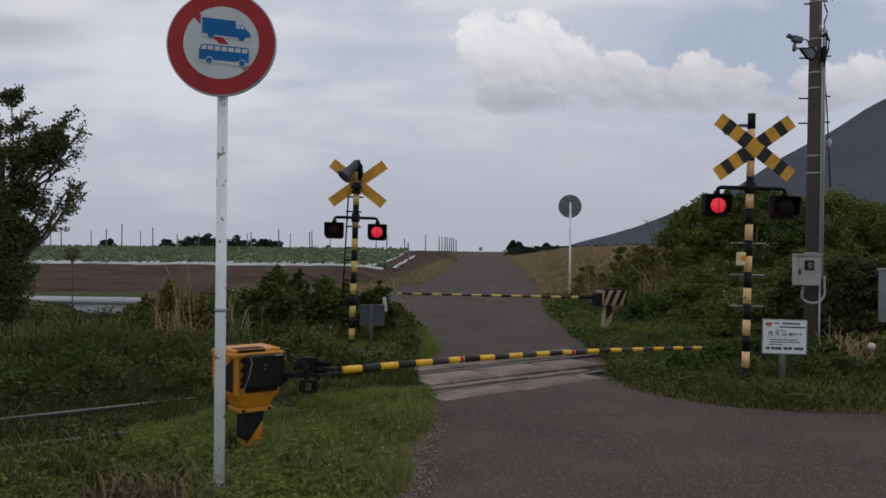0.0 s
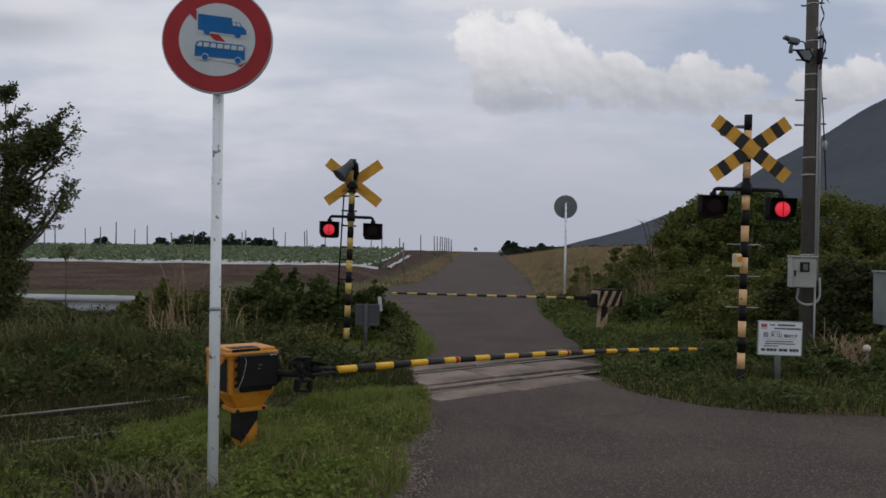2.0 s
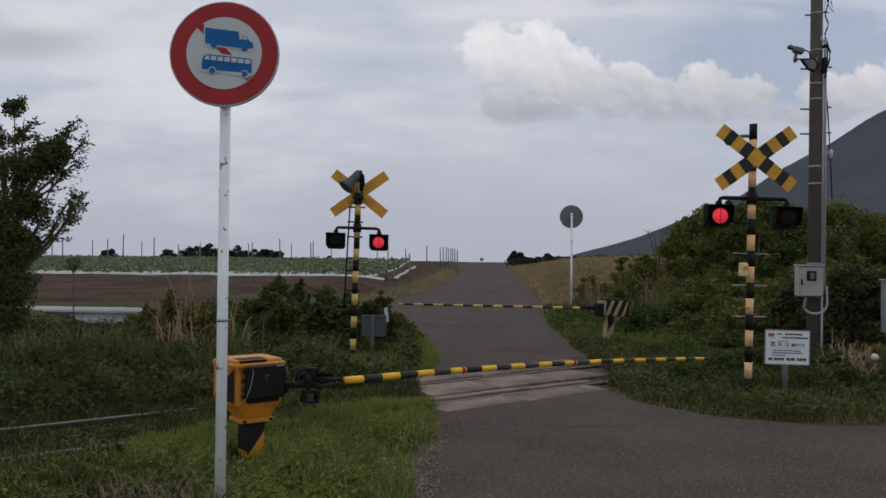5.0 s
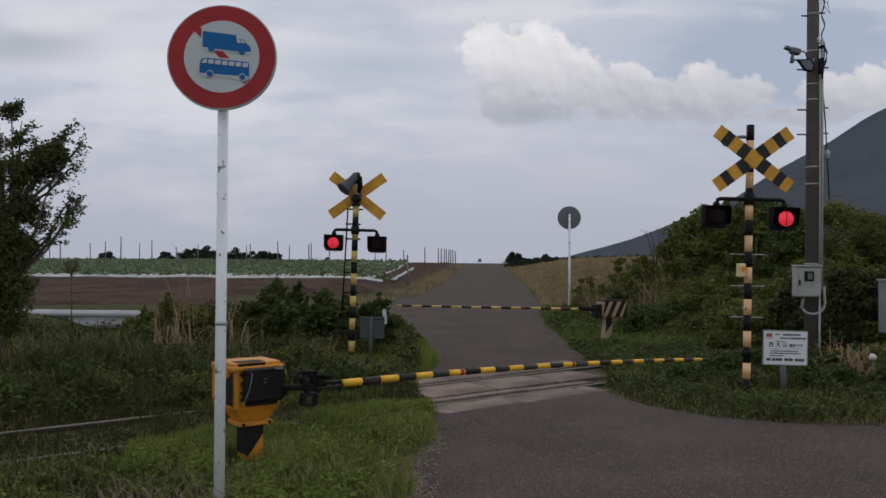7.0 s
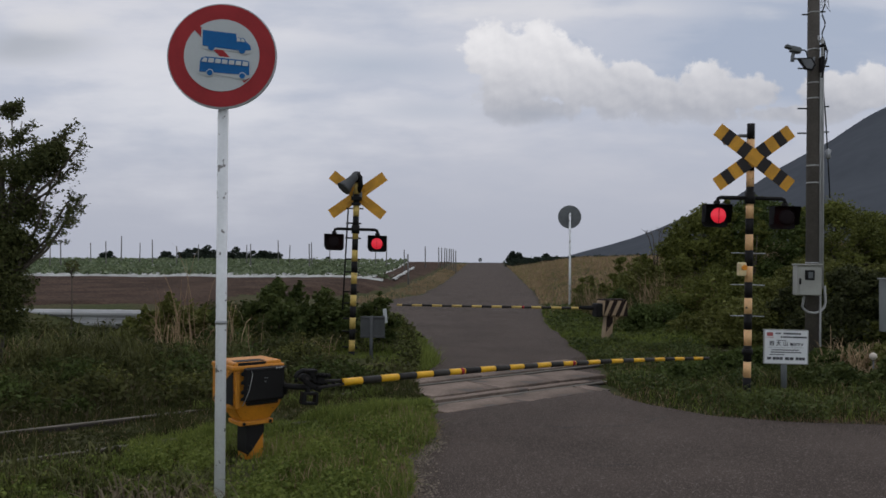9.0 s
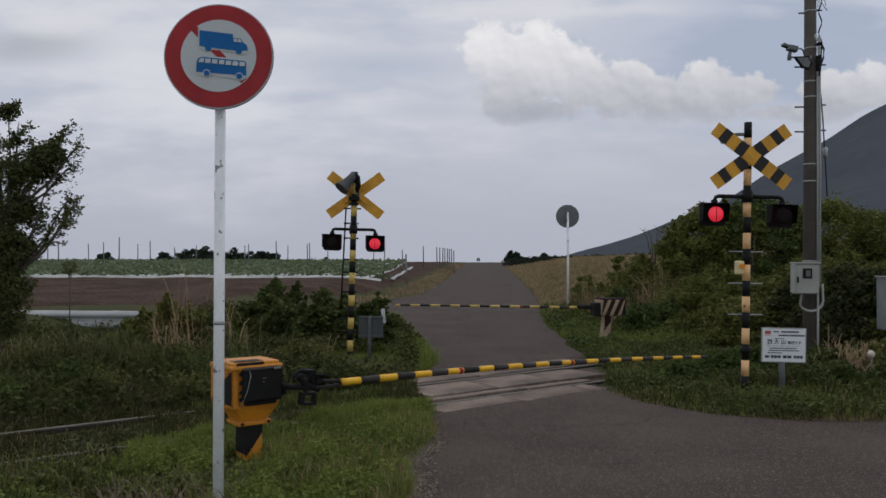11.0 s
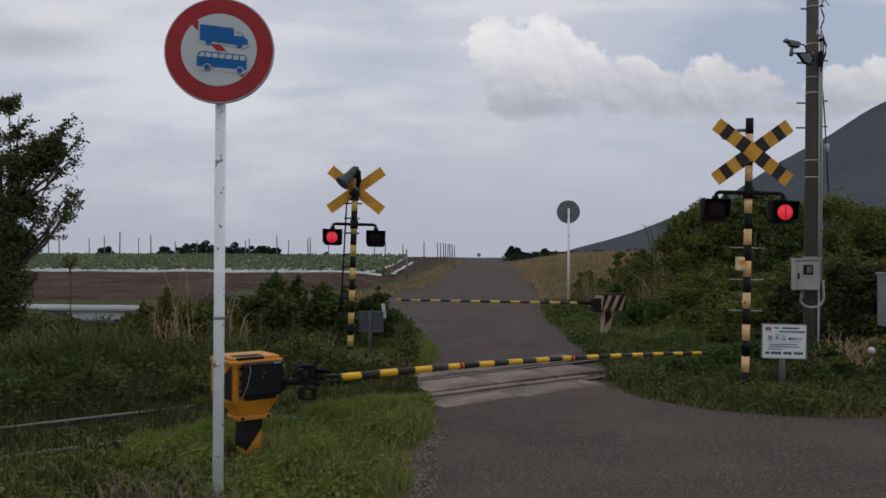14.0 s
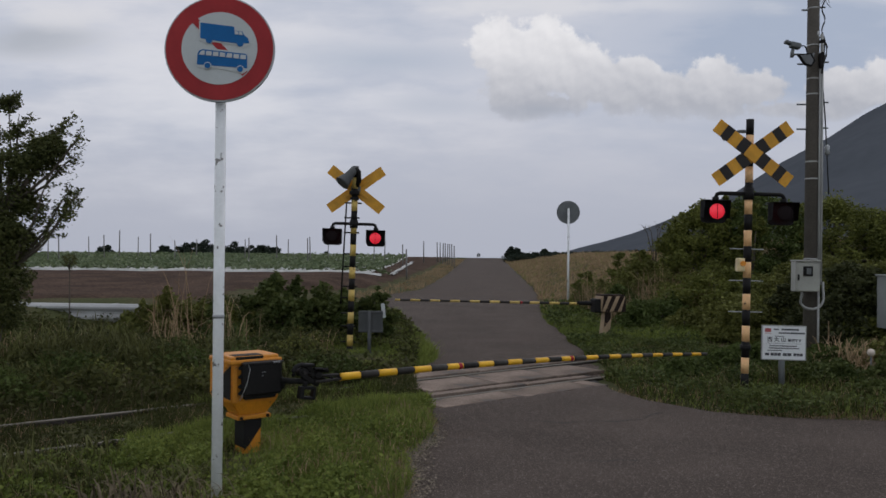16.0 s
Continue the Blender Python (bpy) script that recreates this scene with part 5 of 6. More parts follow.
def shrub(name, label, x, y, radius, height, n, size, mat, clumps=7, category="shrub", group="", base=None, wild=1.0):
    """Stems and a crown of many leaves in small uneven clumps, with shoots that stand out of it."""
    o = put(x, y) if base is None else Vector(base)
    root = thing(name, label, category, Matrix.Translation(o), group)
    pts = []
    count = clumps * 3
    for k in range(count):
        a, up = random.uniform(0, 6.28), random.uniform(0.02, 1.0)
        out = math.sqrt(max(0.0, 1 - up * up)) * random.uniform(0.72, 1.0)
        cr = radius * random.uniform(0.15, 0.30)
        c = (radius * out * math.cos(a) * 0.88, radius * out * math.sin(a) * 0.88, max(0.08, height * up * random.uniform(0.80, 0.97) - cr * 0.35))
        pts.append(clump_points(c, (cr, cr, min(cr * random.uniform(0.55, 0.85), height * 0.3)), int(n / count * random.uniform(0.6, 1.3)), 0.3))
        if k < clumps:
            stem = tube(bmesh.new(), [(random.uniform(-.08, .08), random.uniform(-.08, .08), -0.1), (c[0] * 0.4, c[1] * 0.4, c[2] * 0.5), c], 0.020 + 0.008 * height, 0.006, 6)
            part("stem", stem, M["bark"], root)
            tip = Vector(c) + Vector((c[0] * 0.25, c[1] * 0.25, cr * 0.9 + 0.14 * height)) * random.uniform(0.5, 1.0) * wild
            f = rng.uniform(0.2, 1.0, int(n / count * 0.28))[:, None]
            pts.append(np.array(c) * (1 - f) + np.array(tip) * f + rng.normal(0, 0.5 * size, (len(f), 3)) * (1.15 - f))
    pts.append(clump_points((0, 0, height * 0.36), (radius * 0.80, radius * 0.80, height * 0.42), n // 4, 0.2))
    p = np.concatenate(pts)
    p[:, 2] = np.maximum(p[:, 2], 0.02)
    v, t = leaf_arrays(p, size)
    fast_mesh("crown", v, t, M[mat], root)
    return root


def scatter(name, label, n, region, height, width, mat, lean=0.35, category="grass", dz=0.0):
    """Blades of grass over a region: (x range, y range, test)."""
    (x0, x1), (y0, y1), test = region
    x, y = rng.uniform(x0, x1, n * 3), rng.uniform(y0, y1, n * 3)
    ok = test(x, y)
    x, y = x[ok][:n], y[ok][:n]
    p = np.stack([x, y, ground(x, y) - 0.01 + dz], 1)
    tuft = 0.70 + 0.50 * np.clip(ripple(x * 2.3 + 1, y * 2.1), -0.6, 0.9) + 0.45 * np.clip(ripple(x * 0.9 + 4, y * 0.8 + 2), -0.6, 0.8)
    h = rng.uniform(*height, len(x)) * tuft
    v, t = blade_arrays(p, h, rng.uniform(*width, len(x)), lean)
    return tagged(fast_mesh(name, v, t, M[mat]), label, category, kind="stuff")


def across(x, y):
    return 0.613 * x - 0.790 * y


def on_left(x, y, gap=0.0):
    return road_left(y) - x > gap


def on_right(x, y, gap=0.0):
    return x - road_right(y) > gap


def off_rails(x, y, w=0.10):
    n = across(x, y)
    return (np.abs(n + 6.07) > w) & (np.abs(n + 7.11) > w)


def weeds(name, label, n, region, size, rise, mat, category="weeds"):
    """Broad leaves of low weeds, gathered in patches, over a region."""
    (x0, x1), (y0, y1), test = region
    x, y = rng.uniform(x0, x1, n * 4), rng.uniform(y0, y1, n * 4)
    ok = test(x, y) & (ripple(x * 1.7 + 3, y * 1.9 + 1) + rng.normal(0, 0.3, n * 4) > 0.05)
    x, y = x[ok][:n], y[ok][:n]
    up = rng.uniform(0.1, 1.0, len(x)) * rise * (0.7 + 0.5 * ripple(x * 2.9, y * 2.7))
    v, t = leaf_arrays(np.stack([x, y, ground(x, y) + np.maximum(up, 0.01)], 1), size)
    return tagged(fast_mesh(name, v, t, M[mat]), label, category, kind="stuff")


def pebbles(name, label, n, region, size, mat):
    """Small angular stones lying loose over a region."""
    (x0, x1), (y0, y1), test = region
    x, y = rng.uniform(x0, x1, n * 30), rng.uniform(y0, y1, n * 30)
    ok = test(x, y)
    x, y = x[ok][:n], y[ok][:n]
    z = np.maximum(ground(x, y), crest(y) - 0.02) + 0.002
    k = len(x)
    shape = np.array([(1, 0, 0), (-0.5, 0.87, 0), (-0.5, -0.87, 0), (0.1, 0.1, 0.7)])
    a = rng.uniform(0, 6.28, k)
    sz = rng.uniform(*size, k)
    v = shape[None] * rng.uniform(0.6, 1.2, (k, 4, 3)) * sz[:, None, None]
    vx = v[..., 0] * np.cos(a)[:, None] - v[..., 1] * np.sin(a)[:, None]
    vy = v[..., 0] * np.sin(a)[:, None] + v[..., 1] * np.cos(a)[:, None]
    v = np.stack([vx + x[:, None], vy + y[:, None], v[..., 2] + z[:, None]], -1).reshape(-1, 3)
    i = np.arange(k)[:, None] * 4
    t = np.concatenate([i + [0, 1, 3], i + [1, 2, 3], i + [2, 0, 3]], 1).reshape(-1, 3)
    return tagged(fast_mesh(name, v, t, M[mat]), label, "gravel", kind="stuff")


pebbles("gravel", "loose tan gravel along the crumbling edge of the lane", 11000, ((-1.0, 0.25), (2.6, 7.4), lambda x, y: np.abs(road_left(y) - x - 0.03 + rng.normal(0, 0.05, len(x))) < 0.13), (0.004, 0.013), "gravel")
pebbles("gravel", "loose gravel along the edge of the side road", 4000, ((1.6, 9.0), (6.2, 8.8), lambda x, y: np.abs(y - np.interp(x, EDGE_R[5:13][::-1], EDGE_Y[5:13][::-1]) + rng.normal(0, 0.02, len(x))) < 0.05), (0.004, 0.013), "gravel")
pebbles("grit", "grit scattered over the asphalt", 3500, ((-0.3, 7.0), (3.0, 7.0), lambda x, y: x > road_left(y)), (0.002, 0.006), "gravel")
scatter("back_grass", "rough grass behind the sign", 52000, ((-8, -0.5), (-8, 2.6), lambda x, y: on_left(x, y, 0.0)), (0.06, 0.22), (0.008, 0.016), "grass", 0.6)

scatter("back_grass", "rough grass along the line away from the lane", 26000, ((-11, -3.5), (-4, 7.5), lambda x, y: across(x, y) > -5.7), (0.06, 0.20), (0.008, 0.016), "grass", 0.65)
scatter("back_grass", "rough grass in the corner of the two roads", 22000, ((3.0, 14), (-9, 0.3), lambda x, y: on_right(x, y, 0.0)), (0.06, 0.20), (0.008, 0.016), "grass", 0.65)

# verge between the lane and the line, near the camera
near_verge = ((-3.6, 0.0), (2.4, 9.0), lambda x, y: on_left(x, y, -0.02) & (across(x, y) > -5.85 + 0.22 * step(-1.9, -2.5, x)) & ~((np.abs(x + 1.33) < 0.16) & (y > 4.75) & (y < 5.62) & (rng.uniform(0, 1, len(x)) < 0.75)))
scatter("verge_grass", "bright green grass tufts beside the lane", 70000, near_verge, (0.03, 0.120), (0.005, 0.011), "grass", 0.65)
scatter("verge_straw", "dry blades among the green grass", 6000, near_verge, (0.05, 0.17), (0.004, 0.008), "straw", 0.7)
scatter("verge_long_grass", "long arching blades in the grass", 1500, near_verge, (0.10, 0.26), (0.006, 0.011), "grass", 0.85)
scatter("dark_weeds", "dark weeds before the rails", 16000, ((-3.6, -1.4), (2.4, 6.0), lambda x, y: across(x, y) > -5.68), (0.06, 0.17), (0.005, 0.012), "weed", 0.75)
weeds("verge_weeds", "low broad-leaved weeds in the grass", 11000, near_verge, 0.036, 0.10, "grass")
between = ((-7.0, -0.1), (2.5, 9.5), lambda x, y: on_left(x, y, 0.05) & (across(x, y) < -5.75) & (across(x, y) > -8.2) & off_rails(x, y, 0.012))
weeds("track_weeds", "low weeds between the rails", 14000, between, 0.035, 0.06, "weed")
scatter("track_grass", "short grass growing between the rails", 60000, between, (0.03, 0.12), (0.005, 0.010), "weed", 0.6)
scatter("track_straw", "dry blades between the rails", 6000, between, (0.03, 0.12), (0.004, 0.008), "straw", 0.8)
bank = ((-13, -0.3), (6.0, 17), lambda x, y: on_left(x, y, 0.1) & (across(x, y) < -7.35) & (across(x, y) > -14.6 - 0.9 * step(-5.2, -4.6, x)) & ~((np.abs(x + 1.15) < 0.5) & (y > 9.8) & (y < 11.5)))
scatter("rail_grass", "grass overgrowing the rail before the crossing", 9000, ((-2.5, 0.0), (5.6, 7.6), lambda x, y: on_left(x, y, 0.02) & (np.abs(across(x, y) + 5.98) < 0.22) & (x > -2.35 + 0.3 * ripple(x * 3, y * 3))), (0.06, 0.17), (0.005, 0.011), "grass", 0.65)
far_rail_cover = ((-2.4, -0.4), (6.8, 8.9), lambda x, y: on_left(x, y, 0.02) & (np.abs(across(x, y) + 6.98) < 0.20) & (0.790 * x + 0.613 * y > 2.75 + 0.2 * ripple(x * 3, y * 3)) & (0.790 * x + 0.613 * y < 4.55))
scatter("rail_grass", "grass overgrowing the far rail before the crossing", 7000, far_rail_cover, (0.07, 0.18), (0.005, 0.011), "weed", 0.6)
scatter("rail_grass", "green blades overgrowing the far rail", 3500, far_rail_cover, (0.07, 0.19), (0.005, 0.011), "grass", 0.6)
near_rail_cover = ((-2.3, 0.0), (5.7, 7.7), lambda x, y: on_left(x, y, 0.05) & (np.abs(across(x, y) + 6.0) < 0.20) & (0.790 * x + 0.613 * y > 1.65))
scatter("rail_grass", "dense grass hiding the near rail", 9000, near_rail_cover, (0.08, 0.19), (0.005, 0.011), "grass", 0.6)
scatter("bank_weeds", "dark rank weeds on the bank behind the rails", 34000, bank, (0.06, 0.24), (0.007, 0.016), "weed", 0.65)
scatter("bank_straw", "brown dry blades among the weeds of the bank", 15000, bank, (0.08, 0.32), (0.005, 0.011), "brush", 0.75)
scatter("bank_long_grass", "long arching blades on the bank", 4000, bank, (0.15, 0.38), (0.008, 0.015), "weed", 0.9)
weeds("bank_leaves", "broad-leaved weeds on the bank", 34000, bank, 0.075, 0.30, "weed")
scatter("mast_grass", "short grass round the foot of the signal", 5000, ((-1.75, -0.6), (9.8, 11.6), lambda x, y: on_left(x, y, 0.1)), (0.03, 0.10), (0.006, 0.012), "grass", 0.6)
scatter("bank_grass", "green grass at the lane's edge across the line", 22000, ((-3.2, 0.0), (9.0, 19), lambda x, y: on_left(x, y, -0.03) & (across(x, y) < -7.9) & (road_left(y) - x < 1.6) & ~((x < -0.65) & (y > 9.8) & (y < 11.5))), (0.06, 0.25), (0.006, 0.013), "grass", 0.6)
right_verge = ((1.5, 8.5), (6.3, 12.5), lambda x, y: on_right(x, y, -0.03) & (0.790 * x + 0.613 * y > 6.75 - 0.75 * (across(x, y) + 5.7)) & off_rails(x, y, 0.05) & ~((x > 2.8 + 0.1 * ripple(x * 9, y * 9)) & (x < 3.8) & (y > 7.6) & (y < 8.45)))
scatter("mast_grass", "short grass round the feet of the signal and the board", 5000, ((2.75, 3.85), (7.55, 8.5), lambda x, y: x > 0), (0.02, 0.07), (0.005, 0.010), "weed", 0.7)
scatter("mast_grass", "short green blades round the feet of the signal and the board", 2000, ((2.75, 3.85), (7.55, 8.5), lambda x, y: x > 0), (0.02, 0.09), (0.005, 0.010), "grass", 0.7)
scatter("verge_grass", "green grass under the signal and boards", 15000, right_verge, (0.05, 0.19), (0.005, 0.011), "grass", 0.65)
scatter("dark_weeds", "dark weeds under the signal and boards", 44000, right_verge, (0.05, 0.20), (0.005, 0.012), "weed", 0.7)
scatter("verge_straw", "dry blades under the signal and boards", 8500, right_verge, (0.06, 0.22), (0.004, 0.009), "straw", 0.75)
scatter("verge_long_grass", "long arching blades under the signal and boards", 1800, right_verge, (0.12, 0.28), (0.007, 0.013), "grass", 0.85)
weeds("verge_weeds", "broad-leaved weeds under the signal and boards", 44000, right_verge, 0.048, 0.20, "leaf_broad")
far_verge = ((1.8, 6.5), (11.0, 22), lambda x, y: on_right(x, y, -0.03) & (across(x, y) < -7.6))
scatter("verge_grass", "green grass on the far side verge", 30000, far_verge, (0.08, 0.26), (0.007, 0.015), "grass", 0.6)
weeds("verge_weeds", "leafy weeds on the far side verge", 9000, far_verge, 0.08, 0.2, "leaf_broad")
scatter("dry_grass", "dry straw-coloured grass on the embankment", 50000, ((2.0, 12), (19, 62), lambda x, y: on_right(x, y, 0.0)), (0.08, 0.28), (0.012, 0.028), "straw", 0.8)
scatter("embankment_grass", "green grass in the dry embankment", 9000, ((2.0, 12), (17, 62), lambda x, y: on_right(x, y, 0.0)), (0.08, 0.26), (0.012, 0.028), "grass", 0.7)
scatter("dry_grass", "dry grass along the lane before the field", 9000, ((-3.5, 3.0), (23, 62), lambda x, y: on_left(x, y, 0.0) & (x > road_left(y) - 1.1)), (0.06, 0.20), (0.012, 0.025), "straw", 0.5)
scatter("edge_straw", "dead grass along the lane's edge", 6500, ((-1.2, 0.1), (2.5, 8.0), lambda x, y: on_left(x, y, -0.05) & (road_left(y) - x < 0.2)), (0.02, 0.07), (0.004, 0.008), "straw", 0.9)
scatter("edge_straw", "dead grass along the side road's edge", 14000, ((1.7, 8.0), (6.1, 8.6), lambda x, y: np.abs(y - np.interp(x, EDGE_R[5:13][::-1], EDGE_Y[5:13][::-1]) - 0.04) < 0.09), (0.02, 0.09), (0.004, 0.009), "straw", 0.9)

for px, d, h, n in ((322, 10.5, 1.70, 22), (305, 10.3, 1.15, 30), (346, 10.4, 0.95, 26), (425, 10.8, 0.95, 30), (70, 10.0, 0.6, 22), (120, 10.6, 0.55, 20), (20, 9.2, 0.6, 20), (1490, 9.5, 0.55, 80), (1525, 9.3, 0.52, 90), (1556, 9.3, 0.50, 70), (1508, 9.0, 0.34, 50), (1548, 8.3, 0.20, 20), (1470, 10.2, 0.6, 14), (235, 3.95, 0.36, 110), (290, 4.0, 0.30, 70), (180, 3.95, 0.26, 50), (330, 4.2, 0.26, 40)):
    x = (px - 784) / 1414 * d
    root = put(x, d)
    p = np.array(root) + rng.normal(0, 1, (n, 3)) * (0.16, 0.12, 0)
    v, t = arch_arrays(p, rng.uniform(0.45, 1.0, n) * h * 0.9, rng.uniform(0.005, 0.012, n), 0.6 if h > 1.2 else 1.1)
    tagged(fast_mesh("dry_tuft", v, t, M["brush" if d < 5 else "straw"]), "tuft of dry bleached grass among the weeds", "dry grass", kind="stuff")

# low mounds of leafy weeds over the bank and along the rails
MOUNDS = (("weed_mounds", "leafy mounds of dark weeds on the bank", "leaf_deep", 90, 0.050), ("weed_mounds", "olive mounds of weeds on the bank", "leaf_olive", 70, 0.042), ("weed_mounds", "broad-leaved mounds of weeds on the bank", "weed", 80, 0.066))
for name, label, mat, count, size in MOUNDS:
    pts = []
    while len(pts) < count:
        x, y = random.uniform(-9, -0.5), random.uniform(6.5, 15)
        if not (bank[2](np.array([x]), np.array([y]))[0] and road_left(y) - x > 0.7 and across(x, y) < -7.5 and not (x < -4.3 and y > 11.6)):
            continue
        r = random.uniform(0.12, 0.40)
        pts.append(clump_points((x, y, float(ground(x, y)) + r * 0.35), (r, r, r * random.uniform(0.5, 0.95)), int(1500 * r) + 120, 0.3))
    v, t = leaf_arrays(np.concatenate(pts), size)
    tagged(fast_mesh(name, v, t, M[mat]), label, "weeds", kind="stuff")
pts = []
while len(pts) < 150:
    x, y = random.uniform(-3.0, -0.15), random.uniform(3.0, 7.4)
    if not (on_left(x, y, 0.22) and across(x, y) > -5.6) or (abs(x + 1.32) < 0.22 and y < 5.7):
        continue
    r = random.uniform(0.05, 0.17)
    pts.append(clump_points((x, y, float(ground(x, y)) + 0.03), (r, r, r * random.uniform(0.5, 0.8)), int(1600 * r) + 30, 0.3))
v, t = leaf_arrays(np.concatenate(pts), 0.030)
tagged(fast_mesh("weed_mounds", v, t, M["grass"]), "low leafy cushions of weeds in the green verge", "weeds", kind="stuff")
for name, label, mat, count, area, tall in (("arching_grass", "long arching grass blades over the weeds of the bank", "arch", 70, ((-9, -0.8), (7.2, 15)), (0.22, 0.55)),
                                            ("arching_straw", "bleached arching blades over the weeds of the bank", "straw", 18, ((-9, -1.6), (7.2, 15)), (0.18, 0.42)),
                                            ("arching_grass", "long arching blades before the rails", "arch", 26, ((-3.0, -1.05), (3.3, 5.6)), (0.10, 0.26)),
                                            ("arching_grass", "long arching blades in the verge under the boards", "arch", 40, ((2.4, 7.5), (7.2, 10.5)), (0.12, 0.32))):
    pts, tallness = [], []
    while len(pts) < count:
        x, y = random.uniform(*area[0]), random.uniform(*area[1])
        if not (off_rails(x, y, 0.25) and (on_left(x, y, 0.35) or on_right(x, y, 0.3)) and not (x < -4.3 and y > 11.6) and not (abs(x + 1.15) < 0.5 and 9.8 < y < 11.5) and not (2.8 < x < 3.9 and 7.6 < y < 8.6)):
            continue
        k = random.randint(12, 34)
        pts.append(np.array(put(x, y)) + rng.normal(0, 1, (k, 3)) * (0.09, 0.08, 0))
        tallness.append(rng.uniform(0.5, 1.0, k) * random.uniform(*tall))
    p = np.concatenate(pts)
    v, t = arch_arrays(p, np.concatenate(tallness), rng.uniform(0.006, 0.014, len(p)), 1.1)
    tagged(fast_mesh(name, v, t, M[mat]), label, "grass", kind="stuff")

# clumps of long arching grass on the bank
for px, d, h, n in ((25, 8.6, 0.55, 150), (75, 8.9, 0.60, 170), (120, 9.3, 0.55, 150), (170, 8.8, 0.42, 120), (225, 9.4, 0.60, 170), (262, 9.0, 0.50, 130), (60, 7.9, 0.36, 110), (190, 9.9, 0.62, 110), (330, 9.6, 0.50, 120), (400, 9.8, 0.5, 110)):
    root = put((px - 784) / 1414 * d, d)
    p = np.array(root) + rng.normal(0, 1, (n, 3)) * (0.15, 0.12, 0)
    v, t = arch_arrays(p, rng.uniform(0.5, 1.05, n) * h, rng.uniform(0.008, 0.016, n), 1.0)
    tagged(fast_mesh("grass_clump", v, t, M["arch"]), "clump of long arching green grass on the bank", "grass clump", kind="stuff")

# bushes by the left signal and along the bank
for x, y, r, h, n, mat in ((-2.55, 12.4, 0.75, 0.98, 5200, "leaf_broad"), (-1.75, 12.6, 0.72, 0.95, 5200, "leaf_broad"), (-1.05, 12.5, 0.42, 0.85, 2600, "leaf_broad"), (-3.5, 12.0, 0.7, 0.75, 4200, "leaf"), (-4.15, 12.2, 0.6, 0.60, 3200, "leaf"), (-3.72, 11.3, 0.55, 0.95, 4200, "leaf_olive"), (-4.25, 11.2, 0.50, 0.62, 3000, "leaf"), (-3.1, 11.2, 0.45, 0.60, 2600, "leaf_deep")):
    shrub("shrub", "leafy dark green shrub on the bank beside the signal", x, y, r, h, n, 0.085, mat, 8, group="shrubs on the bank")

# thicket on the mound
for x, y, r, h, n in ((4.3, 17.4, 0.8, 1.05, 5000), (5.65, 17.4, 1.1, 1.90, 10000), (6.9, 17.6, 1.4, 1.85, 10000), (8.6, 17.6, 1.5, 1.7, 10000), (10.4, 17.4, 1.5, 1.6, 10000), (12.3, 17.0, 1.6, 1.6, 9000),
                      (5.2, 15.2, 1.1, 1.0, 7500), (6.8, 14.8, 1.2, 1.25, 8500), (8.4, 14.6, 1.3, 1.4, 8500), (10.0, 14.4, 1.3, 1.5, 8000), (4.0, 14.9, 0.75, 0.62, 4000), (5.3, 13.2, 0.95, 0.85, 6000), (6.6, 12.9, 1.0, 1.0, 6500), (7.9, 12.6, 1.1, 1.25, 6500),
                      (9.0, 12.4, 1.2, 1.5, 6000), (3.75, 16.6, 0.5, 0.7, 2400), (6.1, 11.9, 0.7, 0.55, 3500), (5.4, 9.2, 0.55, 0.42, 2600), (6.2, 9.0, 0.6, 0.5, 2600), (8.4, 11.6, 1.0, 1.5, 5000), (5.0, 7.75, 0.5, 0.30, 2600), (5.7, 7.6, 0.5, 0.36, 2600), (4.55, 9.6, 0.4, 0.28, 1500)):
    kind = random.choice(("leaf", "leaf_olive", "leaf_deep", "leaf_deep", "leaf"))
    shrub("shrub", "dense olive green shrub in the thicket on the mound" if kind == "leaf_olive" else "dense dark green shrub in the thicket on the mound", x, y, r * 1.05, h * (1.06 if x < 7 else 0.92), int(n * 1.8), 0.072, kind, 13, group="shrubs on the mound", wild=0.45)

for x, y, r, top in ((6.45, 16.6, 0.35, 3.00), (6.05, 17.0, 0.35, 2.85), (5.85, 18.4, 0.40, 2.48), (5.3, 18.6, 0.40, 2.12), (4.8, 18.8, 0.45, 1.80), (4.3, 19.0, 0.45, 1.65), (3.62, 20.1, 0.42, 1.12)):
    shrub("shrub", "slender leafy shrub rising out of the thicket", x, y, r, top - float(ground(x, y)), 3000, 0.07, "leaf", 7, group="shrubs on the mound", wild=0.3)
# shrubs whose dark leaf colour stands for the shadow under the thicket
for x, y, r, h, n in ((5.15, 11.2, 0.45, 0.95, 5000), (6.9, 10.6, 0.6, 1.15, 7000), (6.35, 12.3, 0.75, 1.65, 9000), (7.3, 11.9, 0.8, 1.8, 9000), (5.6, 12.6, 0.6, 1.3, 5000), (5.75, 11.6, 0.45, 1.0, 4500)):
    shrub("shrub", "dense shrub behind the meter box, leaves coloured dark as in shadow", x, y, r, h * 0.9, n, 0.07, "leaf_shaded", 9, group="shrubs on the mound", wild=0.4)

for x, y, r, h in ((4.05, 17.3, 0.55, 0.85), (4.5, 18.0, 0.60, 1.10), (4.9, 16.6, 0.60, 0.95), (3.85, 18.6, 0.45, 0.75), (4.45, 15.9, 0.50, 0.75), (4.75, 14.2, 0.45, 0.55), (4.25, 13.9, 0.40, 0.45)):
    shrub("shrub", "olive brown scrub on the slope of the mound", x, y, r, h, 3600, 0.06, "leaf_olive", 8, group="shrubs on the mound", wild=0.6)
slope = ((3.3, 5.4), (15.0, 20.5), lambda x, y: on_right(x, y, 0.5))
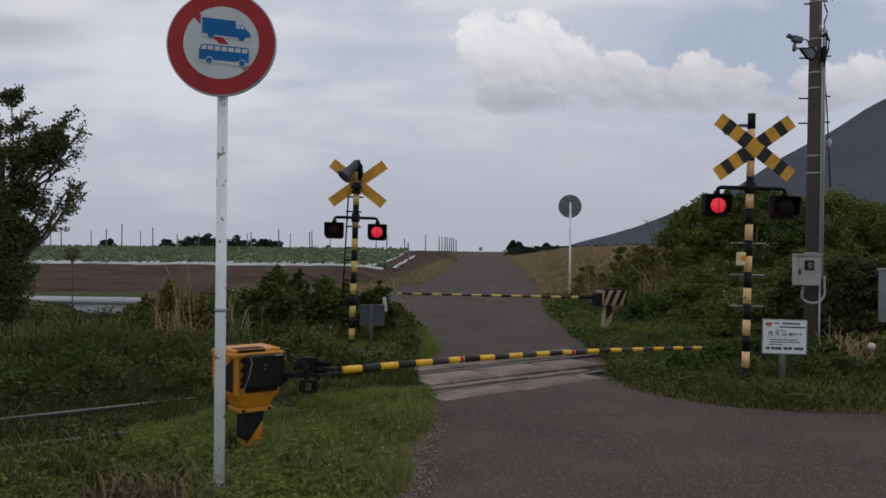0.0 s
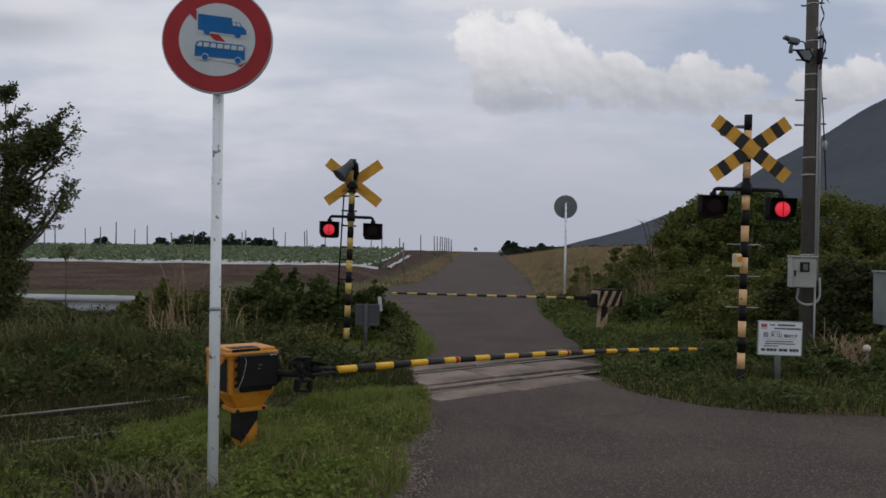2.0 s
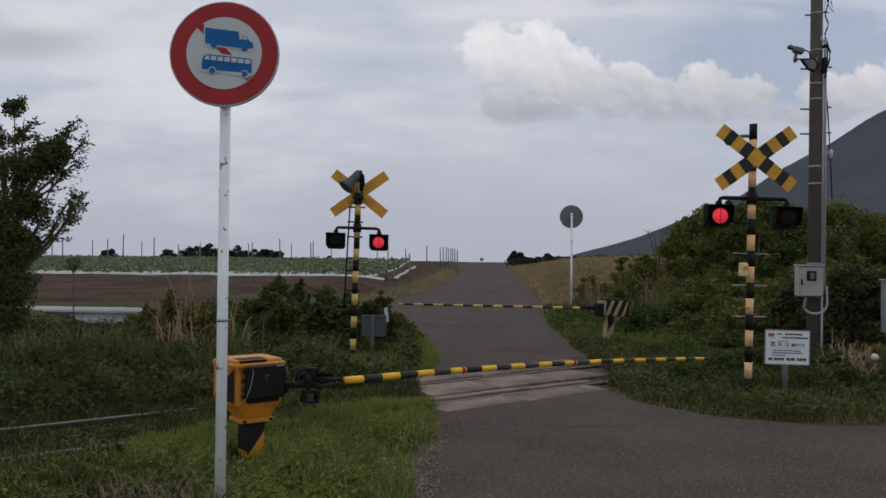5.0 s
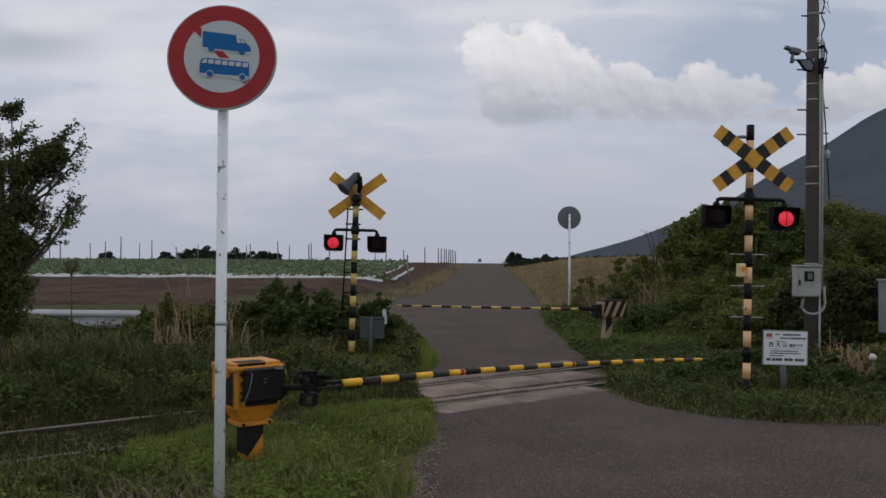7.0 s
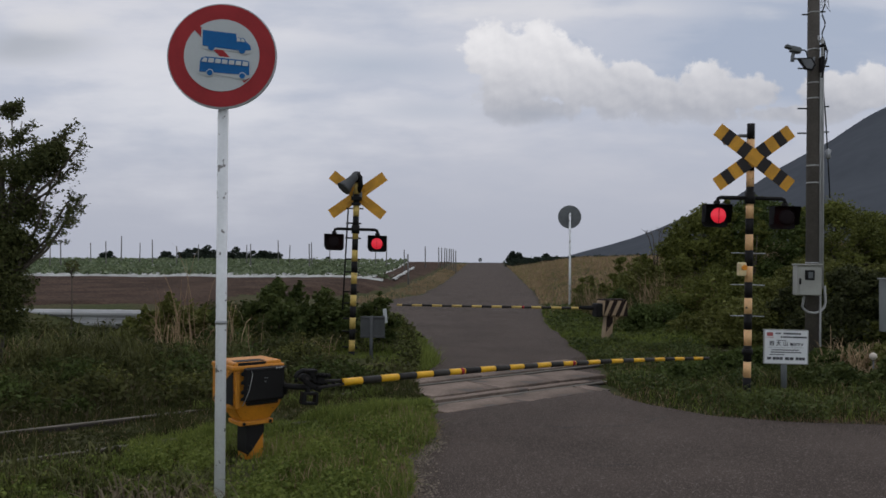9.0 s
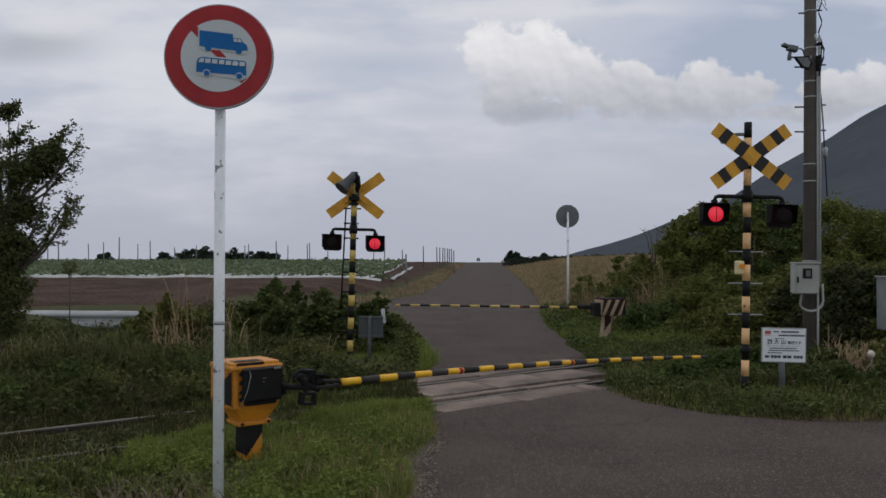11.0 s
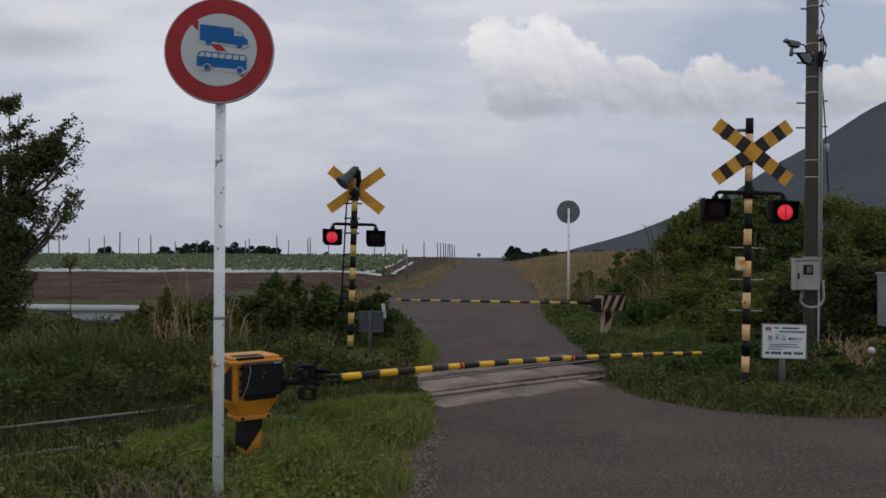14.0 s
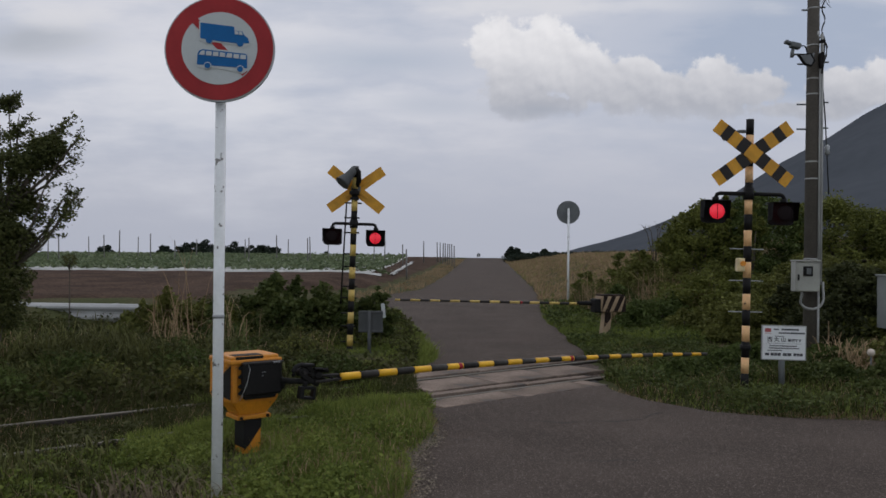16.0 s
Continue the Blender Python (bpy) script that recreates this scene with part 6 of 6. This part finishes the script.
scatter("slope_straw", "tall dry grass on the slope of the mound", 2600, slope, (0.45, 1.05), (0.010, 0.020), "straw", 0.45)
scatter("slope_grass", "tall olive grass on the slope of the mound", 3200, slope, (0.40, 0.95), (0.010, 0.020), "arch", 0.5)
for x, y, r, h in ((4.35, 7.55, 0.40, 0.30), (4.9, 8.25, 0.50, 0.42), (5.6, 8.3, 0.55, 0.50), (4.2, 8.7, 0.40, 0.30), (3.3, 9.4, 0.45, 0.30), (3.9, 9.9, 0.5, 0.40), (4.6, 7.2, 0.35, 0.22), (2.75, 9.1, 0.35, 0.22)):
    shrub("shrub", "low leafy dark green weeds before the thicket", x, y, r, h, 3200, 0.055, "leaf_deep" if x < 4.1 else "leaf_broad", 8, group="low growth on the verge", wild=0.5)

# the tree at the far left
tree = thing("tree", "dark small-leaved tree leaning out over the bank", "tree", pose(-5.05, 9.1, 0.1))
trunk = bmesh.new()
tube(trunk, [(-0.1, 0, -0.3), (0, 0, 0.6), (0.05, 0.05, 1.4), (0.0, 0, 2.2)], 0.10, 0.04, 10)
part("trunk", trunk, M["bark"], tree)
leaf_pts = []
# ends of the limbs, and how leafy each is
BOUGHS = ((0.76, 0.0, 2.77, 30), (0.99, -0.1, 2.57, 10), (0.90, 0.1, 2.62, 14), (0.84, 0.05, 2.36, 26), (0.95, 0.0, 1.96, 34), (0.80, 0.1, 2.02, 30), (0.88, -0.1, 1.75, 34), (0.68, 0.05, 1.70, 20), (0.62, -0.05, 2.15, 16),
         (0.50, 0.1, 2.62, 40), (0.62, 0.0, 2.66, 40), (0.30, 0.1, 2.52, 40), (0.12, 0.0, 3.02, 50), (0.18, 0.1, 2.86, 50), (0.40, 0.0, 1.62, 24), (0.34, -0.1, 1.48, 30))
for x, y, z, leafy in BOUGHS:
    low = 1.35 if z < 2.2 else 1.75
    root_at = Vector((0.10, 0.0, low - 0.35 if z < 2.2 else low))
    end = Vector((x, y, z))
    mid = root_at.lerp(end, 0.55) + Vector((0.03, 0, -0.05))
    limb = tube(bmesh.new(), [root_at, mid, root_at.lerp(end, 0.85), end], 0.018, 0.0035, 6)
    part("branch", limb, M["bark"], tree)
    for k in range(8):
        start = root_at.lerp(end, random.uniform(0.6, 1.0))
        e = start + Vector((random.uniform(0.0, 0.15), random.uniform(-.12, .12), random.uniform(-0.03, 0.14)))
        part("twig", tube(bmesh.new(), [start, (start + e) / 2 + Vector((0, 0, -0.008)), e], 0.005, 0.002, 5), M["bark"], tree)
        along = rng.uniform(0.1, 1.25, leafy)[:, None]
        leaf_pts.append(np.array(start) * (1 - along) + np.array(e) * along + rng.normal(0, 0.022, (leafy, 3)))
for x, y, z, rr, n in ((0.56, 0.0, 2.46, 0.21, 1500), (0.40, 0.1, 2.36, 0.26, 1900), (0.18, 0.0, 2.14, 0.34, 2600), (0.06, 0.1, 2.92, 0.15, 700), (-0.15, 0.0, 2.62, 0.22, 1200), (-0.05, 0.1, 1.72, 0.44, 5500), (0.06, 0.0, 1.28, 0.42, 5500), (0.02, 0.0, 0.85, 0.42, 5000), (0.05, 0.0, 0.50, 0.36, 3500), (-0.30, 0.0, 2.15, 0.36, 3500), (-0.40, 0.1, 1.60, 0.42, 4500), (-0.35, 0.0, 1.00, 0.42, 4500), (0.22, 0.1, 1.85, 0.26, 2200), (0.24, 0.0, 1.45, 0.24, 2200)):
    for k in range(5):
        c = (x + random.uniform(-0.5, 0.5) * rr, y + random.uniform(-0.5, 0.5) * rr, z + random.uniform(-0.5, 0.5) * rr)
        leaf_pts.append(clump_points(c, (rr * 0.62, rr * 0.62, rr * 0.55), n // 5, 0.2))
v, t = leaf_arrays(np.concatenate(leaf_pts), 0.042)
fast_mesh("crown", v, t, M["leaf_tree"], tree)

# far trees beyond the field and by the crest
for px, d, top, r in ((190, 75, 1.0, 1.1), (295, 78, 1.1, 1.2), (325, 80, 1.4, 1.7), (345, 80, 1.8, 1.9), (368, 80, 1.9, 2.0), (392, 80, 1.8, 2.0), (415, 80, 1.6, 1.9), (440, 80, 1.5, 1.9), (462, 80, 1.4, 1.8), (480, 80, 1.2, 1.5), (545, 92, 0.7, 1.2), (580, 95, 0.8, 1.6), (620, 95, 0.7, 1.6), (906, 62, 1.15, 0.5), (918, 64, 0.9, 0.5), (932, 66, 0.45, 0.7), (950, 66, 0.4, 0.7), (966, 66, 0.65, 0.45), (985, 66, 0.35, 0.8)):
    x = (px - 784) / 1414 * d
    z = 1.05 if px < 800 else float(ground(x, d)) - 0.1
    if px < 800:
        z = min(z, float(ground(x, d)))
        top = 1.36 - z + top * 0.82
    shrub("far_tree", "dark round tree far beyond the field", x, d, r, top, 2600, 0.24, "far_leaf", 6, "tree", "far trees", (x, d, z), 0.4)

# a low hedge along the top of the embankment
pts = []
for x in np.arange(4.6, 17.0, 0.28):
    y = 57 + random.uniform(-1, 1)
    top = 1.56 + 0.036 * (x - 4.6) + random.uniform(-0.06, 0.10)
    base = float(ground(x, y))
    pts.append(clump_points((x, y, (base + top) / 2), (0.35, 0.4, max(0.10, (top - base) / 2)), 130, 0.2))
v, t = leaf_arrays(np.concatenate(pts), 0.15)
tagged(fast_mesh("hedge", v, t, M["far_leaf"]), "low dark hedge along the top of the embankment", "hedge", kind="stuff")

# a tall dark thistle behind the guardrail
stalk = thing("thistle", "tall dark withered thistle behind the guardrail", "weed", Matrix.Translation(put(-5.95, 12.8)))
part("stem", tube(bmesh.new(), [(0, 0, -0.1), (0.01, 0, 0.6), (0.0, 0, 1.20)], 0.012, 0.007, 6), M["bark"], stalk)
for k in range(9):
    a = k * 2.4
    tip = (0.11 * math.cos(a), 0.11 * math.sin(a), 1.24 + 0.10 * math.sin(k * 1.7))
    part("stem", tube(bmesh.new(), [(0, 0, 1.02 + 0.015 * k), (tip[0] * 0.6, tip[1] * 0.6, 1.14 + 0.01 * k), tip], 0.005, 0.003, 5), M["bark"], stalk)
v, t = leaf_arrays(clump_points((0, 0, 1.22), (0.13, 0.13, 0.11), 170, 0.2), 0.05)
fast_mesh("crown", v, t, M["leaf_tree"], stalk)

# bare twigs standing out of the thicket
bare = thing("bare_shrub", "leafless grey twigs standing out of the thicket", "shrub", Matrix.Translation(put(5.05, 19.0)))
lift = 2.05 - float(ground(5.05, 19.0))
for k in range(4):
    lean = -0.24 + 0.15 * k + random.uniform(-0.06, 0.06)
    fork = Vector((lean * 0.8, 0, lift - 0.10))
    end = Vector((lean * 1.25, 0.1 * math.sin(k), lift + random.uniform(0.04, 0.16)))
    part("branch", tube(bmesh.new(), [(0, 0, -0.1), (lean * 0.3, 0, lift * 0.6), fork, end], 0.020, 0.004, 6), M["bark"], bare)
    for j in range(7):
        a = fork.lerp(end, random.uniform(0.1, 1.0))
        b = a + Vector((random.uniform(-0.14, 0.14), random.uniform(-0.1, 0.1), random.uniform(-0.02, 0.13)))
        part("twig", tube(bmesh.new(), [a, a.lerp(b, 0.5) + Vector((0, 0, 0.02)), b], 0.005, 0.002, 5), M["bark"], bare)

# ---- what moves ----
SWITCHES = np.interp(np.arange(26), (0, 4, 13, 14, 18, 20, 21, 22, 24, 25), (0.55, 2.95, 8.555, 9.08, 11.55, 12.74, 13.43, 13.94, 15.25, 15.85))  # when the lamps change over


def motions():
    walk(sky_dome, [(0.0, pose(0, 0, 0, 0, 0, 0.55)), (16.0, pose(0, 0, 0, 0, 0, -0.62))])
    for lens, side in LENSES:
        root = lens.parent.parent
        lit = (side < 0) if root is right else (side > 0)
        spin = 0 if lit else 180
        rows = [(0.0, pose(0, -0.04, 0, 0, 0, spin))]
        for t in SWITCHES:
            for k in range(4):
                rows.append((t + (k - 1.5) / 30, pose(0, -0.04, 0, 0, 0, spin + 60 * k)))
            spin += 180
        rows.append((16.0, pose(0, -0.04, 0, 0, 0, spin)))
        walk(lens, rows)


motions()
